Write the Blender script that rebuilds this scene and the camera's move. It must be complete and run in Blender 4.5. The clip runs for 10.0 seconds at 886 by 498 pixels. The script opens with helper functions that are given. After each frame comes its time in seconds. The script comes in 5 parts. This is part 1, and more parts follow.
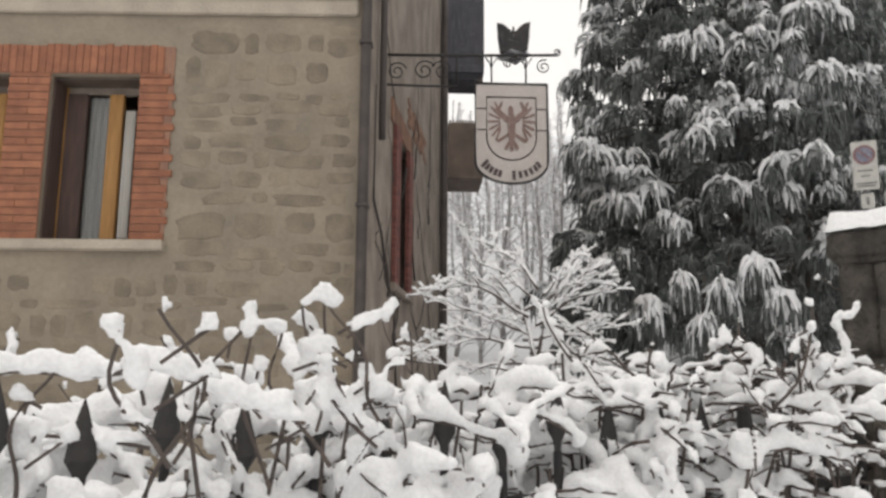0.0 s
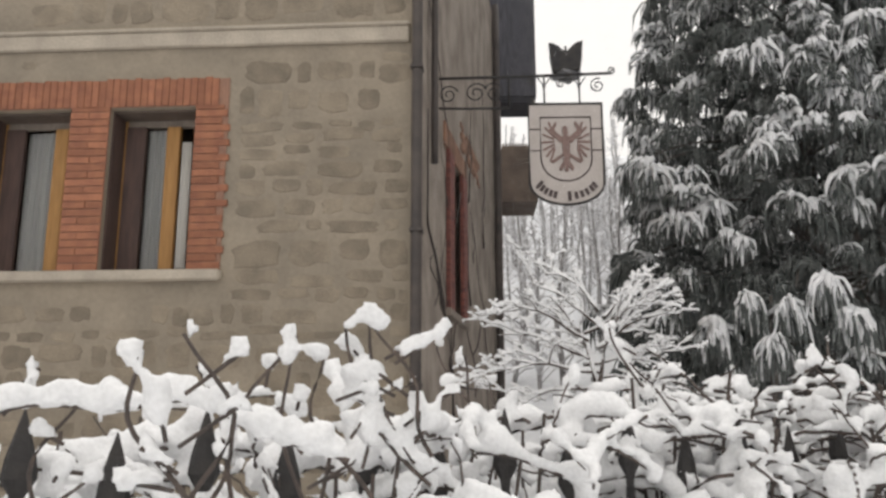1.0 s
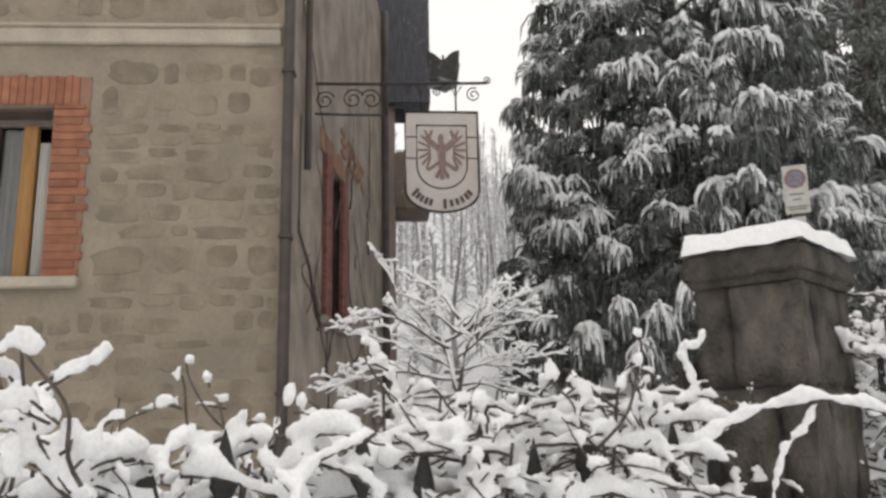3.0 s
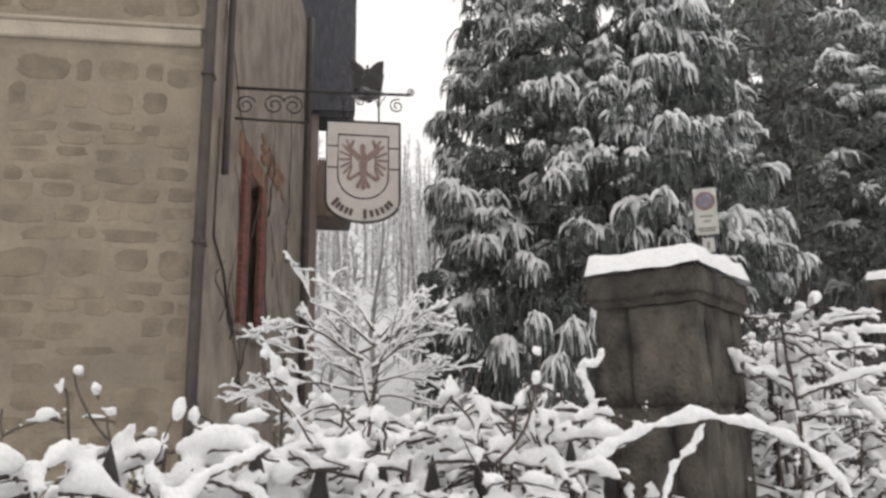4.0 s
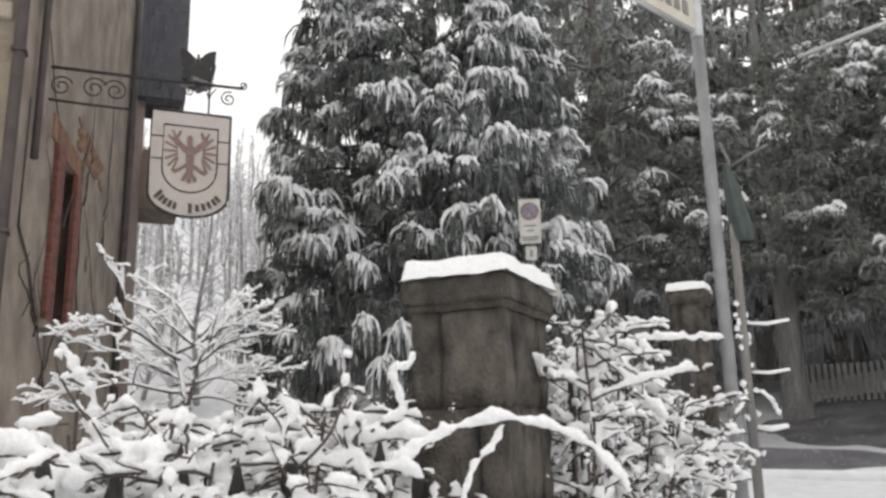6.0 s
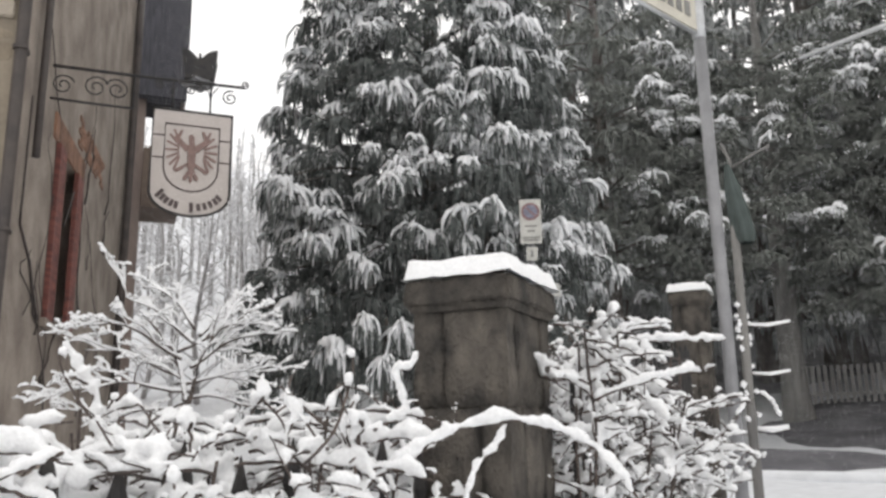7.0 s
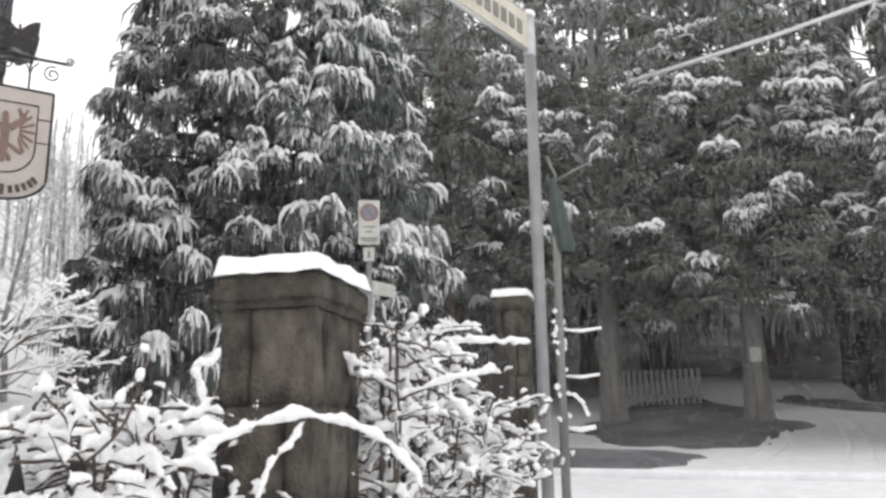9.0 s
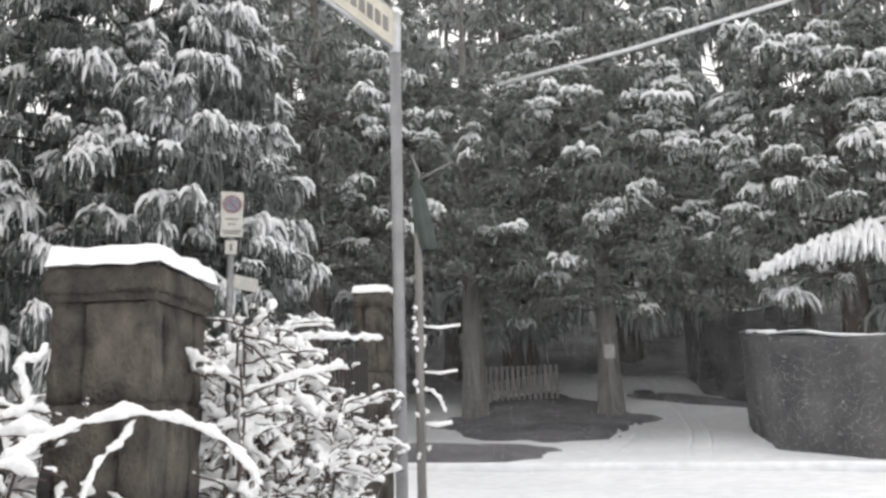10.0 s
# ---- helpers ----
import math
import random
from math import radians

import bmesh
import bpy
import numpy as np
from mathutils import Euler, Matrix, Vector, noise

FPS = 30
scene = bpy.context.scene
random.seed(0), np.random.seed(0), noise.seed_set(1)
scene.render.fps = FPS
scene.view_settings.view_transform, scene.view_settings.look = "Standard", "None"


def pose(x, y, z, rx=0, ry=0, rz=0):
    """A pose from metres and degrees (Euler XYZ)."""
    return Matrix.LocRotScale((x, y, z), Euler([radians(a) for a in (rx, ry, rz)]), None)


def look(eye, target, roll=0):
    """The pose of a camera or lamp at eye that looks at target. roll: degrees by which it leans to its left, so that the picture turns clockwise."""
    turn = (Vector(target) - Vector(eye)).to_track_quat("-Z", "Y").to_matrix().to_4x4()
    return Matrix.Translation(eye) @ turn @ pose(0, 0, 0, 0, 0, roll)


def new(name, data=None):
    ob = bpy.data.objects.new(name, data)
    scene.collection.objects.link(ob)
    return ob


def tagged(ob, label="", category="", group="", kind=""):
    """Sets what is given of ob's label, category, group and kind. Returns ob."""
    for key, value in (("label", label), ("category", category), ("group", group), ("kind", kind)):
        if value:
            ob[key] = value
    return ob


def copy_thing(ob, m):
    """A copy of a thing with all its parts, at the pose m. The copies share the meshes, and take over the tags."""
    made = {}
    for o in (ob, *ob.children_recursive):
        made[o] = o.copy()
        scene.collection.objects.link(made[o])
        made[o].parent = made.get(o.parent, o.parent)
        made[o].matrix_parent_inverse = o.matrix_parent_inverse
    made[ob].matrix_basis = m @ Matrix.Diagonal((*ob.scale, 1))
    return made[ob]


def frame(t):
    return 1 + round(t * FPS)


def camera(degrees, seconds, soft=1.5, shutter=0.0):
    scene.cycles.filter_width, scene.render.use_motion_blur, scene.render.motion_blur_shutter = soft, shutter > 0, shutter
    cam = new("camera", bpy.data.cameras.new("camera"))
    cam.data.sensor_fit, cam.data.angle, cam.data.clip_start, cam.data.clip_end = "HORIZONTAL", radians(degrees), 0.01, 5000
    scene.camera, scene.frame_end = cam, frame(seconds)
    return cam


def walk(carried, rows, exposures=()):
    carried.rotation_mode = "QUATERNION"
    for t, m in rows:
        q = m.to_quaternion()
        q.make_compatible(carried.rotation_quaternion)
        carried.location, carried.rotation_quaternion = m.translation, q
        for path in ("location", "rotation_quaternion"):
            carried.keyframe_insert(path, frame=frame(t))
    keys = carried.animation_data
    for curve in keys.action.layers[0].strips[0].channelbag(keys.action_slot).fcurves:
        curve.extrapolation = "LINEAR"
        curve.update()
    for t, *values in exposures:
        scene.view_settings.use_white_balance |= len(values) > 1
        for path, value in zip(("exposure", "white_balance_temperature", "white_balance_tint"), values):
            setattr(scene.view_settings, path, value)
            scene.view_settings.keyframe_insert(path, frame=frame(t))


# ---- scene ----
cam = camera(56.9, 10.0, soft=2.8)
# seconds, x, y, z, yaw, pitch, roll
PATH = [
    (0.0, 0.0000, 0.0000, 1.6000, -2.217, 10.069, -0.377),
    (0.5, -0.0352, 0.0800, 1.6001, -1.418, 10.524, 0.444),
    (1.0, 0.0036, 0.1217, 1.6064, 1.824, 11.859, 0.051),
    (1.5, 0.1395, 0.1373, 1.6254, 6.908, 12.096, -1.960),
    (2.0, 0.2390, 0.1485, 1.6191, 3.890, 10.887, -0.056),
    (2.5, 0.2979, 0.1250, 1.6196, -0.700, 10.992, 1.222),
    (2.7, 0.3120, 0.1240, 1.6230, -2.500, 11.600, 1.300),
    (3.8, 0.3620, 0.1200, 1.6350, -8.963, 12.584, 0.620),
    (4.0, 0.3662, 0.1200, 1.6372, -10.320, 12.790, 0.700),
    (4.5, 0.3640, 0.1050, 1.6365, -14.258, 12.686, 0.450),
    (5.0, 0.3785, 0.0957, 1.6377, -16.962, 12.728, 0.622),
    (5.5, 0.3943, 0.0910, 1.6365, -19.156, 12.584, 0.698),
    (6.0, 0.3970, 0.0870, 1.6363, -22.121, 12.701, 1.194),
    (6.2, 0.3972, 0.0870, 1.6361, -22.637, 12.973, 1.075),
    (7.3, 0.3880, 0.0850, 1.6340, -22.052, 12.561, 0.943),
    (7.5, 0.3880, 0.0830, 1.6323, -22.399, 12.480, 0.936),
    (8.0, 0.4020, 0.0740, 1.6312, -24.297, 12.227, 0.779),
    (8.5, 0.4293, 0.0481, 1.6292, -29.078, 12.368, 0.897),
    (9.0, 0.4456, 0.0220, 1.6290, -33.418, 12.535, 0.894),
    (9.5, 0.4672, 0.0040, 1.6276, -37.996, 12.098, 1.565),
    (10.0, 0.4817, -0.0192, 1.6270, -42.599, 12.072, 1.533),
]
walk(cam, [(t, pose(x, y, z, 90 + pitch, roll, yaw)) for t, x, y, z, yaw, pitch, roll in PATH],
     [(0.0, 0.1, 6500, 10), (2.7, 0.1, 6480, 10), (4.5, 0.18, 6420, 10), (6.2, 0.28, 6360, 10), (8.0, 0.41, 6290, 10), (10.0, 0.56, 6300, 10)])

# ---- light: a bright overcast snow sky ----
world = bpy.data.worlds.new("overcast_sky")
scene.world = world
world.use_nodes = True
wn, wl = world.node_tree.nodes, world.node_tree.links
sky = wn.new("ShaderNodeTexSky")
sky.sky_type, sky.sun_disc = "NISHITA", False
sky.sun_elevation, sky.sun_rotation = radians(60), radians(15)
sky.air_density, sky.dust_density, sky.ozone_density = 1.0, 6.0, 1.0
grey = wn.new("ShaderNodeHueSaturation")
grey.inputs["Saturation"].default_value = 0.10
wl.new(sky.outputs["Color"], grey.inputs["Color"])
cloud = wn.new("ShaderNodeMix")
cloud.data_type = "RGBA"
cloud.inputs["Factor"].default_value = 0.88
cloud.inputs["B"].default_value = (10.15, 9.75, 9.3, 1)
wl.new(grey.outputs["Color"], cloud.inputs["A"])
wl.new(cloud.outputs["Result"], wn["Background"].inputs["Color"])
wn["Background"].inputs["Strength"].default_value = 0.10
sun_data = bpy.data.lights.new("sun", "SUN")
sun_data.energy, sun_data.angle, sun_data.color = 0.5, radians(60), (1.0, 0.98, 0.95)
sun = new("sun", sun_data)
sun.matrix_world = look((0, 0, 20), (Vector((0, 0, 20)) - Vector((math.sin(radians(15)) * 0.5, math.cos(radians(15)) * 0.5, 0.866))))

# ---- materials ----
def material(name, base, dark=None, rough=0.8, scale=8.0, fine=90.0, bump=0.3, spread=0.0, metal=0.0, stretch=(1, 1, 1), edge=(0.35, 0.65), coords="Object"):
    """Two colours mixed by coarse noise, fine grain in value and relief; spread varies whole pieces."""
    m = bpy.data.materials.new(name)
    m.use_nodes = True
    n, l = m.node_tree.nodes, m.node_tree.links
    b = n["Principled BSDF"]
    b.inputs["Roughness"].default_value, b.inputs["Metallic"].default_value = rough, metal
    co = n.new("ShaderNodeTexCoord")
    mp = n.new("ShaderNodeMapping")
    mp.inputs["Scale"].default_value = stretch
    geo = n.new("ShaderNodeNewGeometry")
    l.new(geo.outputs["Position"] if coords == "World" else co.outputs["Object"], mp.inputs["Vector"])
    a, f = n.new("ShaderNodeTexNoise"), n.new("ShaderNodeTexNoise")
    a.inputs["Scale"].default_value, a.inputs["Detail"].default_value = scale, 6
    f.inputs["Scale"].default_value, f.inputs["Detail"].default_value = fine, 3
    l.new(mp.outputs[0], a.inputs["Vector"])
    l.new(mp.outputs[0], f.inputs["Vector"])
    ramp = n.new("ShaderNodeMapRange")
    ramp.inputs["From Min"].default_value, ramp.inputs["From Max"].default_value = edge
    l.new(a.outputs["Fac"], ramp.inputs["Value"])
    mix = n.new("ShaderNodeMix")
    mix.data_type = "RGBA"
    dark = dark or tuple(c * 0.7 for c in base)
    mix.inputs["A"].default_value, mix.inputs["B"].default_value = (*dark, 1), (*base, 1)
    l.new(ramp.outputs[0], mix.inputs["Factor"])
    hsv = n.new("ShaderNodeHueSaturation")
    l.new(mix.outputs["Result"], hsv.inputs["Color"])
    val = n.new("ShaderNodeMapRange")
    val.inputs["To Min"].default_value, val.inputs["To Max"].default_value = 0.82, 1.18
    l.new(f.outputs["Fac"], val.inputs["Value"])
    out = val.outputs[0]
    if spread:
        info, sp, mul = n.new("ShaderNodeObjectInfo"), n.new("ShaderNodeMapRange"), n.new("ShaderNodeMath")
        sp.inputs["To Min"].default_value, sp.inputs["To Max"].default_value = 1 - spread, 1 + spread
        l.new(info.outputs["Random"], sp.inputs["Value"])
        mul.operation = "MULTIPLY"
        l.new(sp.outputs[0], mul.inputs[0])
        l.new(out, mul.inputs[1])
        out = mul.outputs[0]
    l.new(out, hsv.inputs["Value"])
    l.new(hsv.outputs[0], b.inputs["Base Color"])
    bp = n.new("ShaderNodeBump")
    bp.inputs["Strength"].default_value, bp.inputs["Distance"].default_value = bump, 0.02
    add = n.new("ShaderNodeMath")
    add.operation = "ADD"
    l.new(a.outputs["Fac"], add.inputs[0])
    l.new(f.outputs["Fac"], add.inputs[1])
    l.new(add.outputs[0], bp.inputs["Height"])
    l.new(bp.outputs[0], b.inputs["Normal"])
    return m


SNOW = material("snow", (0.915, 0.917, 0.922), (0.885, 0.889, 0.897), 0.65, 30, 140, 0.18)
SNOW_FIELD = material("snow_field", (0.85, 0.86, 0.875), (0.76, 0.775, 0.80), 0.7, 0.35, 6, 0.25)
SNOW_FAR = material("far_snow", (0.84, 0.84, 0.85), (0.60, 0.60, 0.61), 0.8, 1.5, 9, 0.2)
SNOW_NEEDLES = material("snow_on_needles", (0.88, 0.885, 0.90), (0.70, 0.72, 0.735), 0.75, 7, 38, 0.5, edge=(0.34, 0.5))
TWIG = material("wet_twig_bark", (0.13, 0.10, 0.085), (0.06, 0.05, 0.045), 0.7, 40, 300, 0.4)
BARK = material("conifer_bark", (0.17, 0.15, 0.135), (0.075, 0.065, 0.06), 0.9, 3, 30, 0.8, stretch=(3, 3, 0.5))
PALE_BARK = material("pale_wet_bark", (0.28, 0.27, 0.255), (0.17, 0.165, 0.16), 0.9, 3, 30, 0.7, stretch=(3, 3, 0.5))
# far bark and needles: paled in colour for the haze of distance
HAZE_BARK = material("snowy_haze_bark", (0.52, 0.51, 0.51), (0.27, 0.26, 0.255), 0.9, 2, 12, 0.4)
HAZE_NEEDLE = material("haze_pale_far_needles", (0.40, 0.415, 0.41), (0.24, 0.255, 0.25), 0.85, 2, 20, 0.4)
# nearer needles, raised above their own green to imitate the misty veil
NEEDLE = material("haze_lifted_cedar_needles", (0.19, 0.205, 0.197), (0.10, 0.115, 0.11), 0.8, 5, 40, 0.4)
NEEDLE_B = material("haze_lifted_fir_needles", (0.22, 0.235, 0.212), (0.12, 0.13, 0.116), 0.8, 4, 40, 0.4)
MORTAR = material("smeared_lime_mortar", (0.335, 0.283, 0.218), (0.248, 0.212, 0.166), 0.95, 1.6, 24, 0.5)
STONE = material("brown_sandstone", (0.300, 0.250, 0.188), (0.205, 0.172, 0.132), 0.95, 4, 45, 0.7, spread=0.13, coords="World")
BRICK = material("red_brick", (0.375, 0.160, 0.090), (0.275, 0.115, 0.07), 0.9, 9, 70, 0.5, spread=0.16, coords="World")
BRICK_OLD = material("old_brown_brick", (0.30, 0.165, 0.105), (0.21, 0.12, 0.085), 0.9, 9, 70, 0.5, spread=0.2, coords="World")
BRICK_JOINT = material("brick_joint", (0.36, 0.20, 0.135), (0.26, 0.15, 0.11), 0.95, 9, 60, 0.5)
COURSE = material("pale_stone_band", (0.50, 0.44, 0.36), (0.39, 0.34, 0.28), 0.9, 3, 40, 0.4)
PLASTER = material("weathered_plaster", (0.345, 0.295, 0.25), (0.205, 0.17, 0.145), 0.95, 2.6, 26, 0.9, stretch=(1, 1, 0.8))
PLASTER_B = material("far_plaster", (0.30, 0.24, 0.21), (0.19, 0.155, 0.14), 0.95, 1.2, 14, 0.5, stretch=(1, 1, 0.3))
WOOD_DARK = material("dark_boards", (0.080, 0.080, 0.095), (0.045, 0.045, 0.055), 0.8, 4, 40, 0.5, stretch=(6, 6, 0.6))
WOOD_RED = material("red_brown_shutter", (0.24, 0.085, 0.065), (0.12, 0.045, 0.04), 0.7, 4, 40, 0.4, stretch=(1, 1, 5))
WOOD_BROWN = material("brown_parapet", (0.17, 0.13, 0.105), (0.11, 0.085, 0.07), 0.85, 3, 30, 0.5)
# brown darkened to the shade of the left window reveals
REVEAL_SHADE = material("shaded_reveal_brown", (0.105, 0.066, 0.055), (0.07, 0.045, 0.04), 0.8, 5, 60, 0.3, stretch=(4, 4, 0.6))
WOOD_HONEY = material("honey_wood_frame", (0.45, 0.24, 0.075), (0.34, 0.17, 0.05), 0.55, 5, 60, 0.3, stretch=(4, 4, 0.6))
CURTAIN = material("grey_curtain", (0.50, 0.50, 0.47), (0.36, 0.37, 0.36), 0.95, 3, 120, 0.3, stretch=(8, 8, 0.4))
STRIP_WHITE = material("white_curtain", (0.74, 0.72, 0.68), (0.60, 0.58, 0.55), 0.95, 3, 120, 0.3, stretch=(8, 8, 0.4))
ROOM = material("room_painted_dim", (0.09, 0.06, 0.05), (0.06, 0.04, 0.035), 0.9, 3, 20, 0.1)
PIPE = material("dark_downpipe", (0.085, 0.07, 0.062), (0.05, 0.042, 0.04), 0.6, 6, 60, 0.3)
IRON = material("black_iron", (0.028, 0.028, 0.030), (0.05, 0.045, 0.042), 0.55, 12, 120, 0.3, metal=0.3)
IRON_RUST = material("weathered_iron", (0.07, 0.055, 0.05), (0.04, 0.033, 0.03), 0.7, 12, 120, 0.3)
STEEL = material("galvanised_steel", (0.30, 0.30, 0.31), (0.23, 0.23, 0.24), 0.5, 8, 90, 0.15, metal=0.35)
BRIGHT_STEEL = material("bright_steel", (0.60, 0.61, 0.62), (0.48, 0.49, 0.50), 0.35, 8, 90, 0.1, metal=0.6)
SIGN_WHITE = material("sign_face", (0.53, 0.48, 0.45), (0.46, 0.415, 0.385), 0.6, 4, 60, 0.1)
SIGN_DARK = material("sign_lettering", (0.085, 0.062, 0.06), None, 0.6, 20, 90, 0.1)
SIGN_RED = material("sign_emblem_red", (0.25, 0.165, 0.145), (0.19, 0.125, 0.11), 0.6, 20, 90, 0.1)
PLATE = material("grey_white_plate", (0.58, 0.57, 0.53), (0.48, 0.475, 0.445), 0.5, 6, 60, 0.1)
PLATE_CREAM = material("cream_plate", (0.62, 0.59, 0.50), (0.52, 0.49, 0.42), 0.5, 6, 60, 0.1)
PLATE_TEXT = material("plate_lettering", (0.24, 0.235, 0.22), None, 0.6, 20, 90, 0.1)
RING_RED = material("faded_red_ring", (0.27, 0.15, 0.15), None, 0.5, 20, 90, 0.1)
DISC_BLUE = material("faded_blue_disc", (0.23, 0.23, 0.30), None, 0.5, 20, 90, 0.1)
PILLAR = material("weathered_pillar_stone", (0.142, 0.125, 0.106), (0.046, 0.042, 0.038), 0.95, 11, 80, 1.0, spread=0.16, stretch=(1.2, 1.2, 0.85), coords="World")
EARTH = material("shaded_needle_litter", (0.185, 0.182, 0.195), (0.115, 0.113, 0.122), 0.95, 1.2, 16, 0.6)
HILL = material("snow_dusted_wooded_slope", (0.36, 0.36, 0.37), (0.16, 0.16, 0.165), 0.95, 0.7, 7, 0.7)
WALL_FAR = material("old_garden_wall", (0.15, 0.147, 0.147), (0.085, 0.085, 0.089), 0.95, 1.1, 9, 0.35)
# weathered grey, lightened to include the haze before the picket fence
WOOD_GREY = material("weathered_grey_wood", (0.50, 0.49, 0.47), (0.36, 0.35, 0.34), 0.9, 5, 40, 0.4, stretch=(6, 6, 0.6))
CLOTH = material("dark_green_cloth", (0.085, 0.105, 0.10), (0.06, 0.075, 0.07), 0.9, 6, 90, 0.3)
CABLE = material("snowy_cable", (0.74, 0.75, 0.76), (0.62, 0.63, 0.64), 0.7, 10, 90, 0.3)
GLASS = bpy.data.materials.new("window_glass")
GLASS.use_nodes = True
GLASS.node_tree.nodes["Principled BSDF"].inputs["Transmission Weight"].default_value = 1.0
GLASS.node_tree.nodes["Principled BSDF"].inputs["Roughness"].default_value = 0.02
GLASS.node_tree.nodes["Principled BSDF"].inputs["IOR"].default_value = 1.45


# ---- mesh helpers ----
def mesh_from(name, verts, faces, mat, smooth=True):
    """A mesh from arrays of corners and of faces that all have the same number of corners."""
    verts, faces = np.asarray(verts, "f").reshape(-1, 3), np.asarray(faces, "i")
    k = faces.shape[1]
    me = bpy.data.meshes.new(name)
    me.vertices.add(len(verts))
    me.vertices.foreach_set("co", verts.ravel())
    me.loops.add(faces.size)
    me.loops.foreach_set("vertex_index", faces.ravel())
    me.polygons.add(len(faces))
    me.polygons.foreach_set("loop_start", np.arange(0, faces.size, k, dtype="i"))
    me.polygons.foreach_set("use_smooth", np.full(len(faces), smooth))
    me.materials.append(mat)
    me.update(calc_edges=True)
    return me


def under(ob, parent):
    ob.parent = parent
    return ob


def part(name, bm, mat, parent, label="", smooth=False):
    me = bpy.data.meshes.new(name)
    bm.normal_update()
    bm.to_mesh(me)
    bm.free()
    me.materials.append(mat)
    if smooth:
        me.polygons.foreach_set("use_smooth", np.full(len(me.polygons), True))
    ob = under(new(name, me), parent)
    return tagged(ob, label) if label else ob


def apart(name, arrays, mat, parent, label="", kind="", smooth=True):
    ob = under(new(name, mesh_from(name, *arrays, mat, smooth)), parent)
    return tagged(ob, label, kind=kind)


def thing(name, label, category, group="", at=(0, 0, 0), kind=""):
    ob = new(name)
    ob.location = at
    ob.empty_display_size = 0.1
    return tagged(ob, label, category, group, kind)


def box(bm, lo, hi, m=None, bevel=0.0):
    c = [(a + b) / 2 for a, b in zip(lo, hi)]
    s = [b - a for a, b in zip(lo, hi)]
    r = bmesh.ops.create_cube(bm, size=1, matrix=(m or Matrix()) @ Matrix.LocRotScale(c, None, s))
    if bevel:
        bmesh.ops.bevel(bm, geom=list({e for v in r["verts"] for e in v.link_edges}), offset=bevel, segments=2, affect="EDGES")
    return bm


def boxed(lo, hi, m=None, bevel=0.0):
    return box(bmesh.new(), lo, hi, m, bevel)


def tubes(P, R, sides=6, flat=1.0, caps=False):
    """Tubes round many lines at once. P: (lines, points, 3); R: (lines, points); flat squeezes them in height."""
    P, R = np.asarray(P, float), np.asarray(R, float)
    m, n, _ = P.shape
    T = np.gradient(P, axis=1)
    T /= np.linalg.norm(T, axis=2, keepdims=True) + 1e-9
    up = np.where(np.abs(T[..., 2:3]) > 0.95, [1.0, 0, 0], [0, 0, 1.0])
    A = np.cross(T, up)
    A /= np.linalg.norm(A, axis=2, keepdims=True) + 1e-9
    B = np.cross(A, T)
    a = np.linspace(0, 2 * np.pi, sides, endpoint=False)
    ring = A[:, :, None] * np.cos(a)[:, None] + B[:, :, None] * (np.sin(a) * flat)[:, None]
    V = P[:, :, None] + ring * R[:, :, None, None]
    idx = np.arange(m * n * sides).reshape(m, n, sides)
    nx = np.roll(idx, -1, axis=2)
    F = np.stack([idx[:, :-1], nx[:, :-1], nx[:, 1:], idx[:, 1:]], -1).reshape(-1, 4)
    return V.reshape(-1, 3), F


def merge(*arrays):
    V, F, k = [], [], 0
    for v, f in arrays:
        V.append(v)
        F.append(f + k)
        k += len(v)
    return np.concatenate(V), np.concatenate(F)


def lumpy(V, amount, size):
    """Pushes corners about by smooth noise, for snow that has settled unevenly."""
    out = V.copy()
    for k, v in enumerate(V):
        out[k] += np.array(noise.noise_vector(Vector(v) * size)) * amount
    return out


def rod(pts, r, sides=8):
    pts = np.asarray(pts, float)
    rr = np.full(len(pts), r) if np.isscalar(r) else np.asarray(r, float)
    pts = np.concatenate([pts[:1], pts, pts[-1:]])
    rr = np.concatenate([[1e-4], rr, [1e-4]])
    pts[0] = pts[1] + (pts[1] - pts[2]) * 1e-3
    pts[-1] = pts[-2] + (pts[-2] - pts[-3]) * 1e-3
    return tubes(pts[None], rr[None], sides)


rng = np.random.default_rng(7)


def ground_z(x, y):
    """The snowy ground: rising gently from the gate, then a wooded hill."""
    d = math.hypot(x, y)
    z = 0.106 * d if d < 8 else 0.848 + 0.0385 * (d - 8)
    if d > 19:
        z += 0.09 * (min(d, 27) - 19)
    if d > 27:
        z += 0.42 * (d - 27) if d < 90 else 0.42 * 63
    s = min(max((y + 14) / 13, 0.0), 1.0)
    return z * s * s * (3 - 2 * s)


